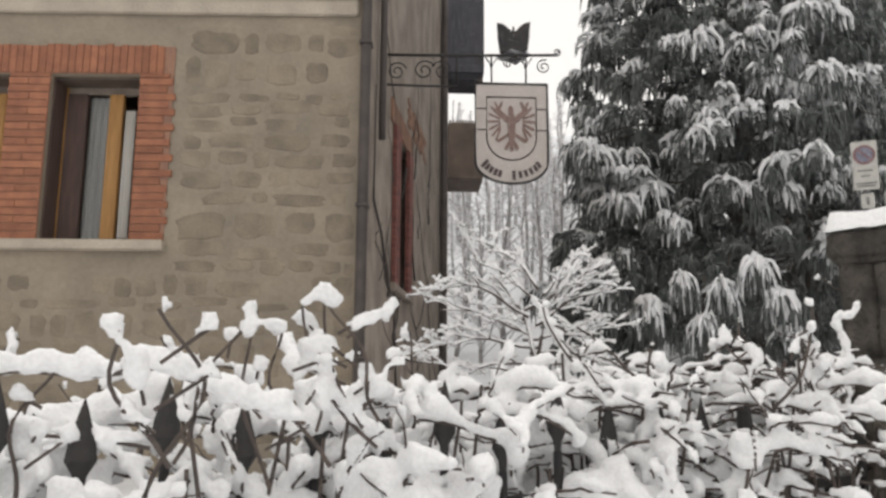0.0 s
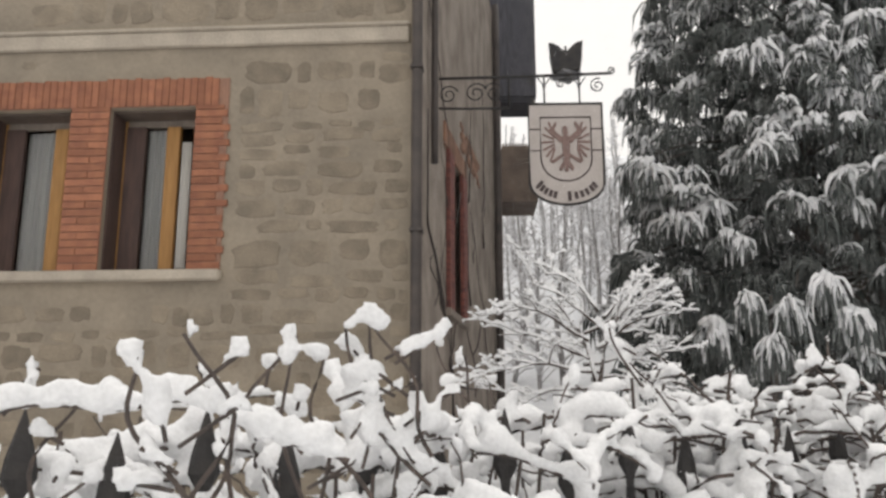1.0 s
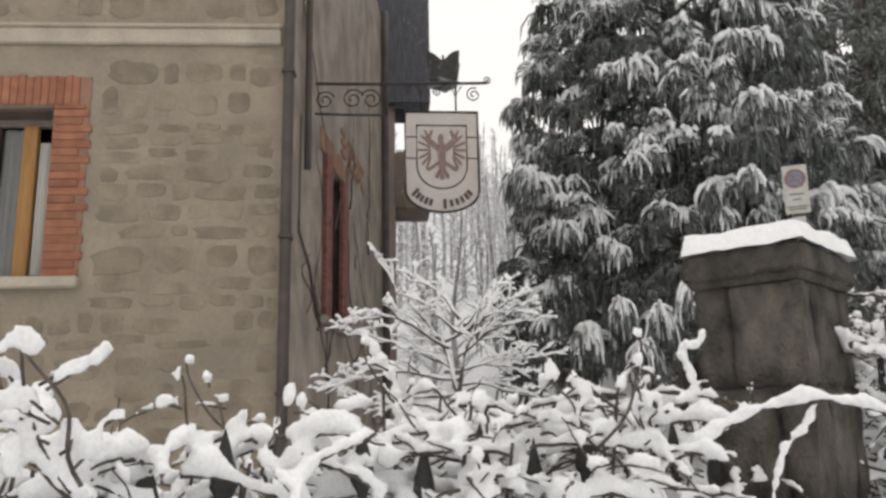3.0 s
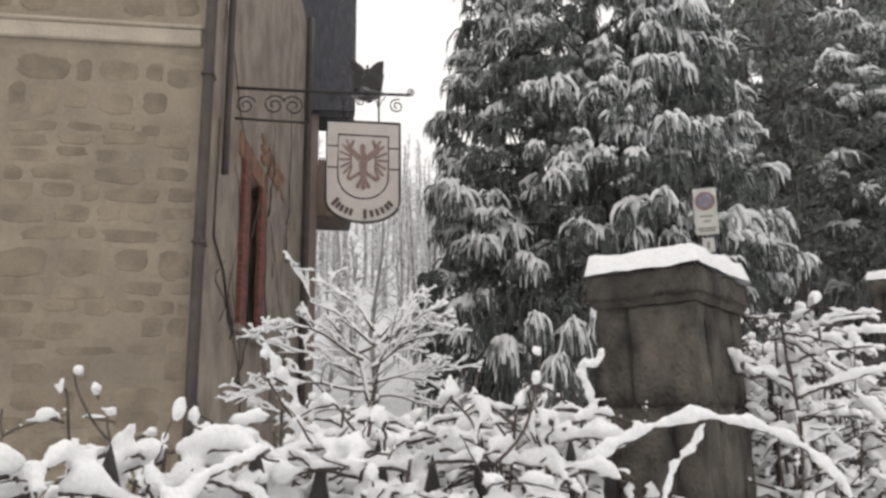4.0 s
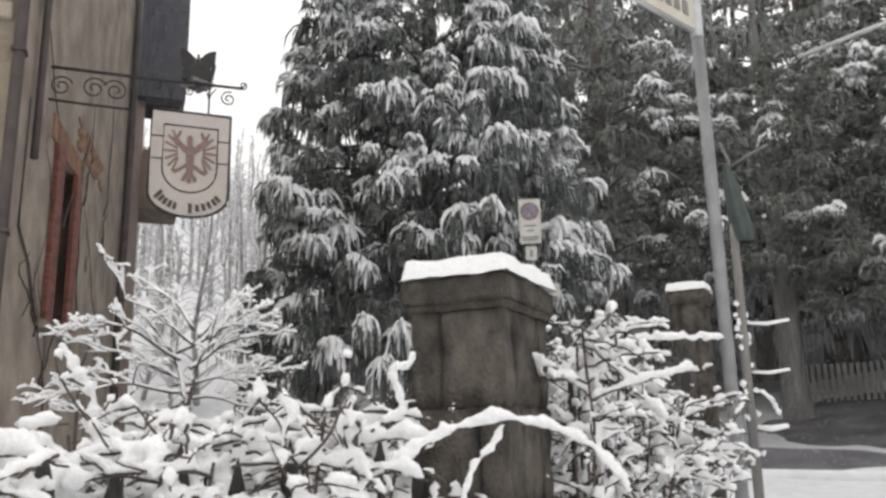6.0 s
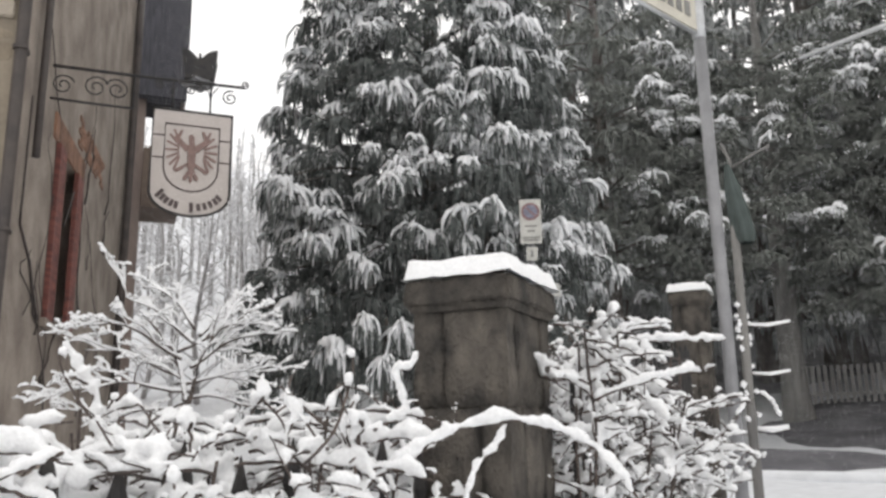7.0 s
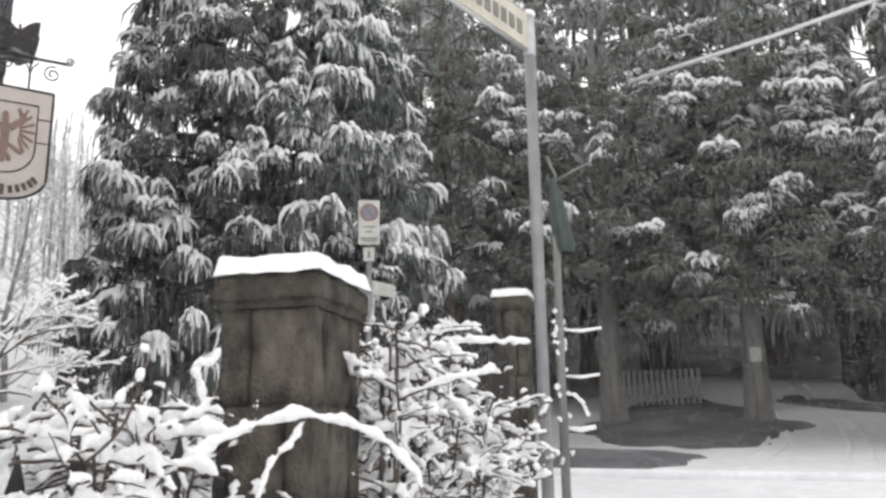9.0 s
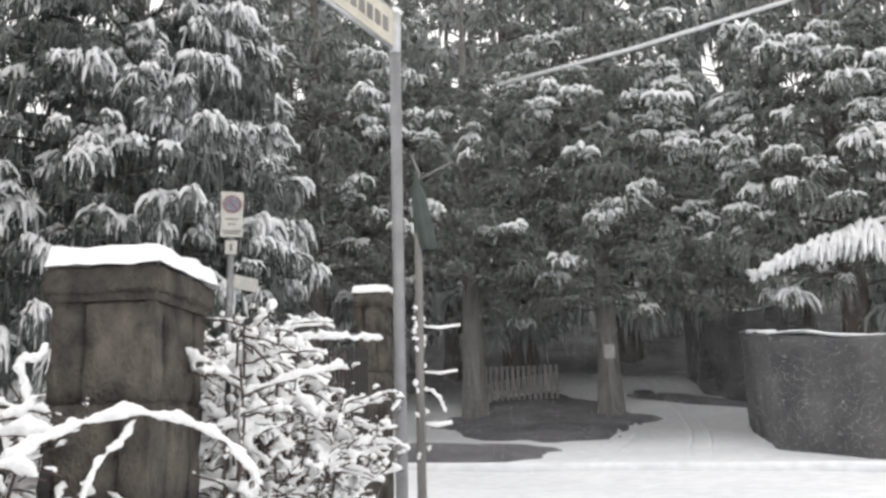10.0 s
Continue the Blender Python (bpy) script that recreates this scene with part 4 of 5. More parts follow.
def shrub(label, xs, canes, seed, line, ztop, rs, depth, near, shoots=(), fill=120, fine=(6, 11), fuse=0.0112):
    """Canes that rise from the ground and fork twice in the upper half, all loaded with snow."""
    g = np.random.default_rng(seed)
    n = 11
    u = np.linspace(0, 1, n)
    main, side, twig = [], [], []

    def reach(p, az, el, ln, bend):
        a, e = az + bend * u, el - 0.5 * u * abs(math.cos(el))
        step = np.c_[np.cos(a) * np.cos(e), np.sin(a) * np.cos(e), np.sin(e)] * ln / (n - 1)
        return p + np.cumsum(np.vstack([np.zeros(3), step[1:]]), 0) + g.normal(0, 0.002, (n, 3))

    for k in range(canes):
        x = g.uniform(*xs)
        y = line(x) + g.uniform(-depth[0], depth[1])
        if math.hypot(x - 0.2, y - 0.1) < near + 0.12:
            continue
        gz = ground_z(x, y)
        top = ztop - g.uniform(0.02, 0.30)
        c = np.c_[x + g.normal(0, 0.10) * u + 0.02 * np.sin(5 * u + k), y + g.normal(0, 0.07) * u, gz + (top - gz) * u]
        c[:, :2] += np.cumsum(g.normal(0, 0.011, (n, 2)), 0)
        main.append(c)
        for j in range(6):
            f = g.uniform(0.62, 1.0)
            p = np.array([np.interp(f, u, c[:, q]) for q in range(3)])
            s = reach(p, g.uniform(0, 6.28), g.normal(0.30, 0.35), g.uniform(0.12, 0.34), g.normal(0, 0.6))
            s[:, 2] -= max(0.0, s[:, 2].max() - ztop - 0.02)
            side.append(s)
            for q in range(2):
                i = g.integers(3, n)
                w = reach(s[i], g.uniform(0, 6.28), g.normal(0.45, 0.45), g.uniform(0.05, 0.15), g.normal(0, 0.6))
                w[:, 2] -= max(0.0, w[:, 2].max() - ztop - 0.04)
                twig.append(w)
    for k in range(fill):
        x = g.uniform(*xs)
        p = np.array((x, line(x) + g.uniform(-depth[0], depth[1]), ztop - 0.06 - 0.55 * g.random()))
        side.append(reach(p, g.uniform(0, 6.28), g.normal(0.05, 0.25), g.uniform(0.10, 0.30), g.normal(0, 0.8)))
    main, side, twig = np.array(main), np.array(side), np.array(twig)
    far_side = np.hypot(side[:, :, 0] - 0.2, side[:, :, 1] - 0.1).min(1) > near
    far_twig = np.hypot(twig[:, :, 0] - 0.2, twig[:, :, 1] - 0.1).min(1) > near
    side, twig = side[far_side], twig[far_twig]
    ob = thing("hedge_shrub", label, "shrub", "hedge along the fence", (0, 0, 0))
    pieces_t = [tubes(main, 0.0055 * (1.15 - 0.5 * u)[None].repeat(len(main), 0), 5), tubes(side, 0.0035 * (1.1 - 0.5 * u)[None].repeat(len(side), 0), 4), tubes(twig[:, ::2], 0.0024 * (1.1 - 0.5 * u[::2])[None].repeat(len(twig), 0), 4)]
    upper = main[:, 6:]
    pieces_s = [snow_lines(side, rs[0] * 0.8 + (rs[1] - rs[0]) * 1.35 * g.random(len(side)) ** 1.6, g, *fine), snow_lines(twig, rs[0] * 0.6 + (rs[1] - rs[0]) * g.random(len(twig)) ** 1.4, g, 5)]
    tips = np.concatenate([twig[::3, -1], side[::4, -1]])
    pieces_s.append(snowballs(tips, g.uniform(rs[0] * 0.8, rs[1] * 0.95, len(tips)), seed + 2))
    if len(shoots):
        tips = np.array(shoots)
        m = len(tips)
        foot = tips + np.c_[g.uniform(-0.16, 0.16, m), g.uniform(-0.04, 0.08, m), -g.uniform(0.14, 0.24, m)]
        Ls = foot[:, None] + (tips - foot)[:, None] * u[None, :, None]
        Ls[..., 0] += g.uniform(-0.05, 0.05, (m, 1)) * np.sin(u * 3.1)[None] + g.uniform(-0.012, 0.012, (m, 1)) * np.sin(u * 8)[None]
        pieces_s.append(snow_lines(Ls[::2, 1:8], g.uniform(0.008, 0.014, len(Ls[::2])), g))
        pieces_t.append(tubes(Ls, np.linspace(0.0034, 0.0022, n)[None].repeat(m, 0), 6))
        pieces_s.append(snowballs(tips + (0, 0, 0.006), g.uniform(0.012, 0.017, m), seed + 3))
        for lift in (0.30, 0.55, 0.75):
            fork = tips - (tips - foot) * lift
            end = fork + np.c_[g.uniform(-0.07, 0.07, m), g.uniform(-0.02, 0.02, m), g.uniform(0.01, 0.05, m)]
            pieces_t.append(tubes(np.stack([fork, (fork + end) / 2, end], 1), np.full((m, 3), 0.0026), 5))
            pieces_s.append(snowballs(end, g.uniform(0.010, 0.018, m), seed + 4))
            pieces_s.append(snow_lines(np.stack([fork + (end - fork) * v for v in np.linspace(0.1, 1, n)], 1), g.uniform(0.006, 0.013, m), g))
    apart("branchwork", merge(*pieces_t), TWIG, ob, "thin dark twigs", "stuff")
    melt(apart("snow", merge(*pieces_s), SNOW, ob, "thick lumpy snow on every twig", "stuff"), fuse)
    return settle(ob, (xs[0] + xs[1]) / 2, line((xs[0] + xs[1]) / 2))


shrub("snow-buried garden shrub with snowball-tipped shoots over a spear fence", (-1.7, -0.10), 40, 101, fence_y, 1.64, (0.017, 0.033), (0.30, 0.38), 0.82,
      [(-0.34, 0.95, 1.67), (-0.30, 1.01, 1.70), (-0.49, 1.15, 1.63), (-0.54, 1.13, 1.67), (-0.24, 1.23, 1.72), (-0.24, 1.23, 1.69), (-0.16, 1.24, 1.73), (-0.13, 1.24, 1.75), (-0.12, 1.24, 1.735), (-0.20, 1.23, 1.69)], 150, (8, 14), 0.0098)
shrub("snow-buried garden shrub behind an iron spear fence", (-0.25, 0.62), 40, 111, fence_y, 1.685, (0.0150, 0.028), (0.10, 0.50), 1.15,
      [(-0.01, 1.59, 1.72), (-0.06, 1.9, 1.77), (0.31, 1.87, 1.80), (0.05, 1.7, 1.68)], 190)
shrub("fine-twigged snowy shrub against the gate pillar", (0.45, 1.12), 42, 121, fence_y, 1.745, (0.0105, 0.0195), (0.18, 0.50), 1.25,
      [(0.68, 1.77, 1.73), (0.85, 1.72, 1.79), (0.83, 1.74, 1.72)], 250, fuse=0.0102)


def lane_y(x):
    """The fence beyond the gate pillar, along the lane."""
    return 2.20 + 0.90 * (x - 1.5)


shrub("snowy shrub over the dark railings beside the pillar", (1.60, 2.32), 60, 131, lane_y, 1.98, (0.0105, 0.0195), (0.28, 0.35), 1.5, [(1.85, 2.6, 2.02), (2.05, 2.6, 1.98)], 170, fuse=0.0102)
shrub("low snowy shrub at the foot of the street-name pole", (1.95, 2.75), 30, 141, lane_y, 1.74, (0.010, 0.019), (0.30, 0.3), 1.5, (), 130, fuse=0.0102)


def bowed_branch(label, pts, r, rt, seed):
    pts = np.array(pts, float)
    s = np.linspace(0, 1, len(pts))
    u = np.linspace(0, 1, 36)
    L = np.c_[[np.interp(u, s, pts[:, c]) for c in range(3)]].T
    for _ in range(3):
        L[1:-1] = (L[:-2] + L[1:-1] * 2 + L[2:]) / 4
    g = np.random.default_rng(seed)
    ob = thing("bowed_branch", label, "branch", at=(0, 0, 0))
    apart("twig", tubes(L[None], (rt * (1.2 - 0.6 * u))[None], 6), TWIG, ob)
    R = r * (0.95 + 0.22 * np.sin(u * 41 + 2 * np.sin(u * 9)) + g.normal(0, 0.2, 36)) * np.sqrt(np.clip(1 - (2 * u - 1) ** 10, 0.003, 1))
    C = L.copy()
    C[:, 2] += R * 0.7
    V, F = tubes(C[None], R[None], 10)
    melt(apart("snow", (lumpy(V, 0.006, 55), F), SNOW, ob, "ridge of snow along the branch"), 0.004, 1, 0.012)
    settle(ob, L[0, 0], L[0, 1])


bowed_branch("long arching branch with a ridge of snow across the pillar", [(0.80, 1.66, 1.44), (0.88, 1.76, 1.52), (0.96, 1.74, 1.58), (1.06, 1.70, 1.64), (1.17, 1.65, 1.668), (1.28, 1.59, 1.632), (1.34, 1.55, 1.59), (1.40, 1.53, 1.50)], 0.0105, 0.005, 151)
bowed_branch("small forked twig with clots of snow below the arching branch", [(1.17, 1.655, 1.655), (1.15, 1.655, 1.61), (1.11, 1.66, 1.575), (1.085, 1.66, 1.53), (1.07, 1.66, 1.47)], 0.0075, 0.003, 155)
bowed_branch("upright snowy stalk above the hedge", [(0.40, 2.03, 1.55), (0.38, 2.03, 1.65), (0.37, 2.03, 1.73), (0.33, 2.03, 1.79), (0.30, 2.03, 1.84)], 0.0125, 0.005, 152)
bowed_branch("thick snowy branch across the railings", [(1.72, 2.50, 1.86), (1.85, 2.42, 1.88), (2.0, 2.38, 1.92), (2.15, 2.33, 1.93), (2.30, 2.26, 1.925)], 0.0165, 0.006, 153)
bowed_branch("snow-ridged branch over the hedge", [(-0.62, 1.08, 1.60), (-0.52, 1.10, 1.63), (-0.42, 1.12, 1.62), (-0.33, 1.10, 1.635), (-0.22, 1.10, 1.585), (-0.14, 1.12, 1.56)], 0.0165, 0.005, 154)


bowed_branch("upright twig hung with clots of snow beside the pillar", [(1.03, 1.93, 1.55), (1.043, 1.927, 1.68), (1.035, 1.93, 1.738), (1.016, 1.936, 1.778), (1.057, 1.922, 1.791), (1.077, 1.914, 1.82)], 0.0105, 0.003, 156)
bowed_branch("broken-off branch end under a flat bar of snow", [(1.93, 2.36, 1.90), (1.955, 2.35, 1.955), (1.975, 2.339, 1.972), (2.03, 2.30, 1.976), (2.088, 2.256, 1.974)], 0.0105, 0.004, 157)
bowed_branch("drooping snowy spray beside the slim post", [(4.30, 4.34, 1.86), (4.34, 4.28, 1.85), (4.375, 4.235, 1.79), (4.40, 4.21, 1.70)], 0.015, 0.004, 158)


# ---- the layered shrub by the house ----
def layered_shrub():
    g = np.random.default_rng(77)
    root = np.array((0.93, 6.1, 1.84))
    lines, rad = [], []

    def grow(p, az, el, ln, r, level):
        u = np.linspace(0, 1, 7)
        bend = g.normal(0, 0.5)
        a = az + bend * u
        e = el - 0.30 * u + 0.18 * np.sin(u * 7 + bend)
        step = ln / 6
        pts = [np.array(p, float)]
        for k in range(6):
            pts.append(pts[-1] + step * np.array((math.sin(a[k]) * math.cos(e[k]), math.cos(a[k]) * math.cos(e[k]), math.sin(e[k]))))
        lines.append(np.array(pts))
        rad.append(r * (1 - 0.75 * u))
        if level < 3:
            for k in range((5, 4, 3)[level]):
                i = g.integers(2, 7)
                grow(pts[i], a[min(i, 6)] + g.choice((-1, 1)) * g.uniform(0.35, 1.1), max(-0.15, el * 0.6 + g.normal(0.12, 0.28)), ln * g.uniform(0.3, 0.55), r * 0.5, level + 1)

    for k in range(11):
        f = k / 10
        hub = root + np.array((g.normal(0, 0.05), g.normal(0, 0.05), 0.55 * f))
        side = 1 if k % 2 else -1
        grow(hub, side * g.uniform(0.7, 2.2), 0.18 + 0.55 * f + g.normal(0, 0.16), g.uniform(0.62, 1.05) * (1 - 0.38 * f), 0.014, 0)
    for k in range(3):
        grow(root, g.uniform(-3, 3), 1.25, 0.6, 0.018, 1)
    ob = thing("layered_shrub", "wide open-branched bare shrub outlined in snow", "shrub", at=(0.92, 6.1, ground_z(0.92, 6.1)))
    o = np.array(ob.location)
    L, R = np.array(lines) - o, np.array(rad)
    apart("branchwork", merge(tubes(L, np.maximum(R, 0.003), 5), rod([(0, 0, -0.1), (0.02, 0, 0.5), tuple(root - o)], [0.035, 0.028, 0.02], 8)), TWIG, ob, "dark bare branches", "stuff")
    C = L.copy()
    rs = np.maximum(R * 0.9, 0.0092) * g.uniform(0.6, 1.5, R.shape)
    rs[:, -1] *= 0.3
    C[..., 2] += rs * 0.8
    apart("snow", tubes(C, rs, 6), SNOW, ob, "snow along the branches", "stuff")


layered_shrub()


# ---- iron railings ----
def spear_mesh():
    bm = bmesh.new()
    prof = ((0.008, 0.0), (0.010, 0.02), (0.024, 0.045), (0.020, 0.075), (0.008, 0.12), (0.0008, 0.145))
    rings = [[bm.verts.new((r * 1.05 * math.cos(a), r * 0.55 * math.sin(a), z)) for a in np.linspace(0, 2 * math.pi, 8, endpoint=False)] for r, z in prof]
    for p, q in zip(rings, rings[1:]):
        for k in range(8):
            bm.faces.new((p[k], p[(k + 1) % 8], q[(k + 1) % 8], q[k]))
    me = bpy.data.meshes.new("spear")
    bm.to_mesh(me)
    bm.free()
    me.materials.append(IRON)
    return me


SPEAR = spear_mesh()
bar_me = mesh_from("bar", *rod([(0, 0, -1), (0, 0, -0.5), (0, 0, 0)], 0.009, 8), IRON)


def railing(label, pts, top, spears):
    f = thing("iron_fence", label, "fence", at=(*pts[0], ground_z(*pts[0])))
    base = Vector(f.location)
    a, b = Vector((*pts[0], 0)), Vector((*pts[1], 0))
    n = int((b - a).length / 0.125)
    turn = math.atan2(b.y - a.y, b.x - a.x)
    for k in range(n + 1):
        p = a.lerp(b, k / n)
        t = top(k / n) + (0.035 if k % 2 else 0.0)
        post = under(new("bar", bar_me), f)
        post.matrix_local = Matrix.Translation((p.x - base.x, p.y - base.y, t - base.z)) @ Matrix.Diagonal((1, 1, t - ground_z(p.x, p.y), 1))
        if spears:
            s = under(new("spear", SPEAR), f)
            s.matrix_local = Matrix.Translation((p.x - base.x, p.y - base.y, t - base.z)) @ pose(0, 0, 0, 0, 0, math.degrees(turn))
    for dz in (0.06, 0.75):
        q = [(a.x - base.x, a.y - base.y, top(0) - dz - base.z), ((a.x + b.x) / 2 - base.x, (a.y + b.y) / 2 - base.y, top(0.5) - dz - base.z), (b.x - base.x, b.y - base.y, top(1) - dz - base.z)]
        apart("rail", rod(q, 0.013, 8), IRON, f)


railing("black iron fence with spear-headed bars, half buried in snowy shrubs", ((-2.2, fence_y(-2.2)), (1.14, fence_y(1.14))), lambda u: 1.435 + 0.02 * u, True)
railing("black iron railings along the lane between the gate pillars", ((1.70, lane_y(1.70) - 0.12), (3.85, 4.38)), lambda u: 1.78 + 0.35 * u, False)

# ---- street furniture ----
px, py = 3.43, 3.53
pole = thing("street_name_pole", "galvanised steel pole with a cream street-name plate", "sign pole", at=(px, py, ground_z(px, py)))
pz = ground_z(px, py)
apart("pole", rod([(0, 0, -0.1), (0, 0, 1.5), (0, 0, 3.83 - pz)], 0.034, 16), STEEL, pole, "grey steel tube")
apart("sleeve", rod([(0, 0, 3.83 - pz), (0, 0, 3.95 - pz), (0, 0, 4.09 - pz)], 0.038, 16), BRIGHT_STEEL, pole, "bright steel sleeve")
t = np.linspace(-1, 1, 9)
apart("snow", (lambda V, F: (lumpy(V, 0.006, 30), F))(*tubes(np.c_[0 * t, 0 * t, 4.105 - pz + 0.035 * t][None], 0.044 * np.sqrt(np.clip(1 - t ** 2, 0.003, 1))[None], 12)), SNOW, pole)
d = Vector((-0.94, -0.33, 0)).normalized()
PM = Matrix(((d.x, -d.y, 0, 0), (d.y, d.x, 0, 0), (0, 0, 1, 0), (0, 0, 0, 1)))
plate = part("plate", boxed((0.03, -0.012, 3.86 - pz), (0.95, 0.012, 4.10 - pz), PM, 0.006), PLATE_CREAM, pole, "cream enamel street-name plate")
for k in range(9):
    part("lettering", boxed((0.10 + 0.085 * k, 0.012, 3.93 - pz), (0.155 + 0.085 * k, 0.016, 4.02 - pz), PM), PLATE_TEXT, plate)
apart("frame", merge(rod([PM @ Vector(v) for v in ((0.03, 0, 3.855 - pz), (0.5, 0, 3.855 - pz), (0.95, 0, 3.855 - pz))], 0.012, 6), rod([PM @ Vector(v) for v in ((0.03, 0, 4.105 - pz), (0.5, 0, 4.105 - pz), (0.95, 0, 4.105 - pz))], 0.012, 6)), BRIGHT_STEEL, plate)

sx, sy = 4.29, 4.35
stem = thing("sapling_post", "slim grey post with a furled dark green cloth and clinging snow", "post", at=(sx, sy, ground_z(sx, sy)))
sz = ground_z(sx, sy)
apart("post", rod([(0, 0, -0.1), (0.0, 0, 1.2), (0.02, 0, 3.35 - sz)], [0.034, 0.031, 0.026], 10), PALE_BARK, stem)
apart("fork", merge(rod([(0.02, 0, 3.3 - sz), (0.03, 0, 3.45 - sz), (-0.03, 0.01, 3.58 - sz)], 0.012, 6), rod([(0.03, 0, 3.40 - sz), (0.14, -0.1, 3.48 - sz), (0.22, -0.18, 3.53 - sz)], 0.009, 6)), PALE_BARK, stem)
n = 20
V, F = [], []
for k in range(n + 1):
    a = 2 * math.pi * k / n
    for z, r in ((3.42, 0.015), (3.25, 0.045), (3.05, 0.06), (2.90, 0.065), (2.86, 0.05)):
        rr = r * (1 + 0.25 * math.cos(5 * a))
        V.append((0.07 * (3.42 - z) / 0.6 + rr * math.cos(a), -0.05 * (3.42 - z) / 0.6 + rr * math.sin(a), z - sz))
F = [(5 * k + j, 5 * k + 5 + j, 5 * k + 6 + j, 5 * k + 1 + j) for k in range(n) for j in range(4)]
apart("cloth", (V, F), CLOTH, stem, "furled dark green cloth")
g = np.random.default_rng(9)
ks = 26
zc = g.uniform(1.4, 2.45, ks)
P = np.c_[np.where(g.random(ks) < 0.6, -0.045, 0.04) + g.normal(0, 0.006, ks), g.normal(-0.02, 0.008, ks), zc - sz]
apart("snow", snowballs(P, g.uniform(0.008, 0.02, ks), 10), SNOW, stem, "snow clinging to the post", "stuff")
for z, ln, r in ((2.30, 0.30, 0.014), (1.98, 0.27, 0.013), (1.62, 0.22, 0.02)):
    q = np.array([(0.02, 0, z - sz), (0.02 + ln * 0.35, -ln * 0.3, z - sz - 0.012), (0.02 + ln * 0.7, -ln * 0.62, z - sz + 0.005)])
    apart("twig", rod(q, 0.005, 6), TWIG, stem)
    apart("snow", rod(q + (0, 0, r * 0.7), [r * 0.7, r, r * 0.8], 8), SNOW, stem)

rx, ry = 5.81, 9.98
rs = thing("no_parking_sign", "faded no-parking sign plate on a grey post", "road sign", at=(rx, ry, ground_z(rx, ry)))
rz = ground_z(rx, ry)
rs.scale = (0.88, 0.88, 0.88)
rs.location.z = 1.63 + (rz - 1.63) * 0.88
RM = pose(0, 0, 0, 0, 0, -27)
apart("post", rod([(0, 0, -0.1), (0, 0, 2), (0, 0, 4.55 - rz)], 0.05, 12), STEEL, rs)
rp = part("plate", boxed((-0.175, -0.07, 4.55 - rz), (0.175, -0.05, 5.29 - rz), RM, 0.01), PLATE, rs, "grey-white plate")


def disc(r0, r1, y, mat, z):
    bm = bmesh.new()
    m = RM @ Matrix.Translation((0, y, z)) @ pose(0, 0, 0, 90)
    bmesh.ops.create_cone(bm, cap_ends=True, segments=32, radius1=r1, radius2=r1, depth=0.004, matrix=m)
    return bm


part("ring", disc(0, 0.148, -0.073, RING_RED, 5.08 - rz), RING_RED, rp, "faded red ring")
part("disc", disc(0, 0.110, -0.077, DISC_BLUE, 5.08 - rz), DISC_BLUE, rp, "faded blue disc")
part("bar", boxed((-0.11, -0.083, 5.068 - rz), (0.11, -0.079, 5.092 - rz), RM @ Matrix.Translation((0, 0, 5.08 - rz)) @ pose(0, 0, 0, 0, 45, 0) @ Matrix.Translation((0, 0, rz - 5.08))), RING_RED, rp)
for z, w in ((4.83, 0.10), (4.75, 0.06), (4.64, 0.14), (4.60, 0.12)):
    part("lettering", boxed((-w, -0.075, z - rz), (w, -0.071, z + 0.025 - rz), RM), PLATE_TEXT, rp)
part("plate", boxed((-0.09, -0.07, 4.28 - rz), (0.09, -0.052, 4.50 - rz), RM, 0.006), PLATE, rs, "small plate with an arrow")
part("arrow", boxed((-0.02, -0.075, 4.33 - rz), (0.02, -0.071, 4.45 - rz), RM), PLATE_TEXT, rs.children[-1])
part("plate", boxed((0.02, -0.062, 3.76 - rz), (0.62, -0.05, 3.98 - rz), pose(0, 0, 0, 0, 0, 22), 0.005), PLATE, rs, "grey direction plate")

cable = thing("overhead_cable", "sagging overhead cable thick with snow", "cable", at=(12.24, 10.83, 8.5))
apart("cable", rod([(0, 0, 0), (1.5, -2.35, 0.40), (3.1, -4.92, 0.95), (6.0, -9.6, 2.2)], 0.045, 8), CABLE, cable)

# ---- beyond the lane ----
def wood_floor():
    """Bare shaded ground of the wood on the hill."""
    V, F, na, nd = [], [], 40, 24
    for i in range(nd + 1):
        for j in range(na + 1):
            a = radians(24 + 76 * j / na)
            d = 28 + 60 * (i / nd) ** 1.6 + 2.2 * noise.noise(Vector((a * 6, i * 0.3, 0)))
            x, y = d * math.sin(a), d * math.cos(a)
            V.append((x, y, ground_z(x, y) + 0.5 * noise.noise(Vector((x * 0.06, y * 0.06, 3))) * (d > 27) + 0.16 + 0.12 * noise.noise(Vector((x * 0.6, y * 0.6, 7)))))
    for i in range(nd):
        for j in range(na):
            a = i * (na + 1) + j
            F.append((a, a + 1, a + na + 2, a + na + 1))
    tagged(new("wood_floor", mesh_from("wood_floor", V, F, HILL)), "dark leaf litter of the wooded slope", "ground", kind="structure")


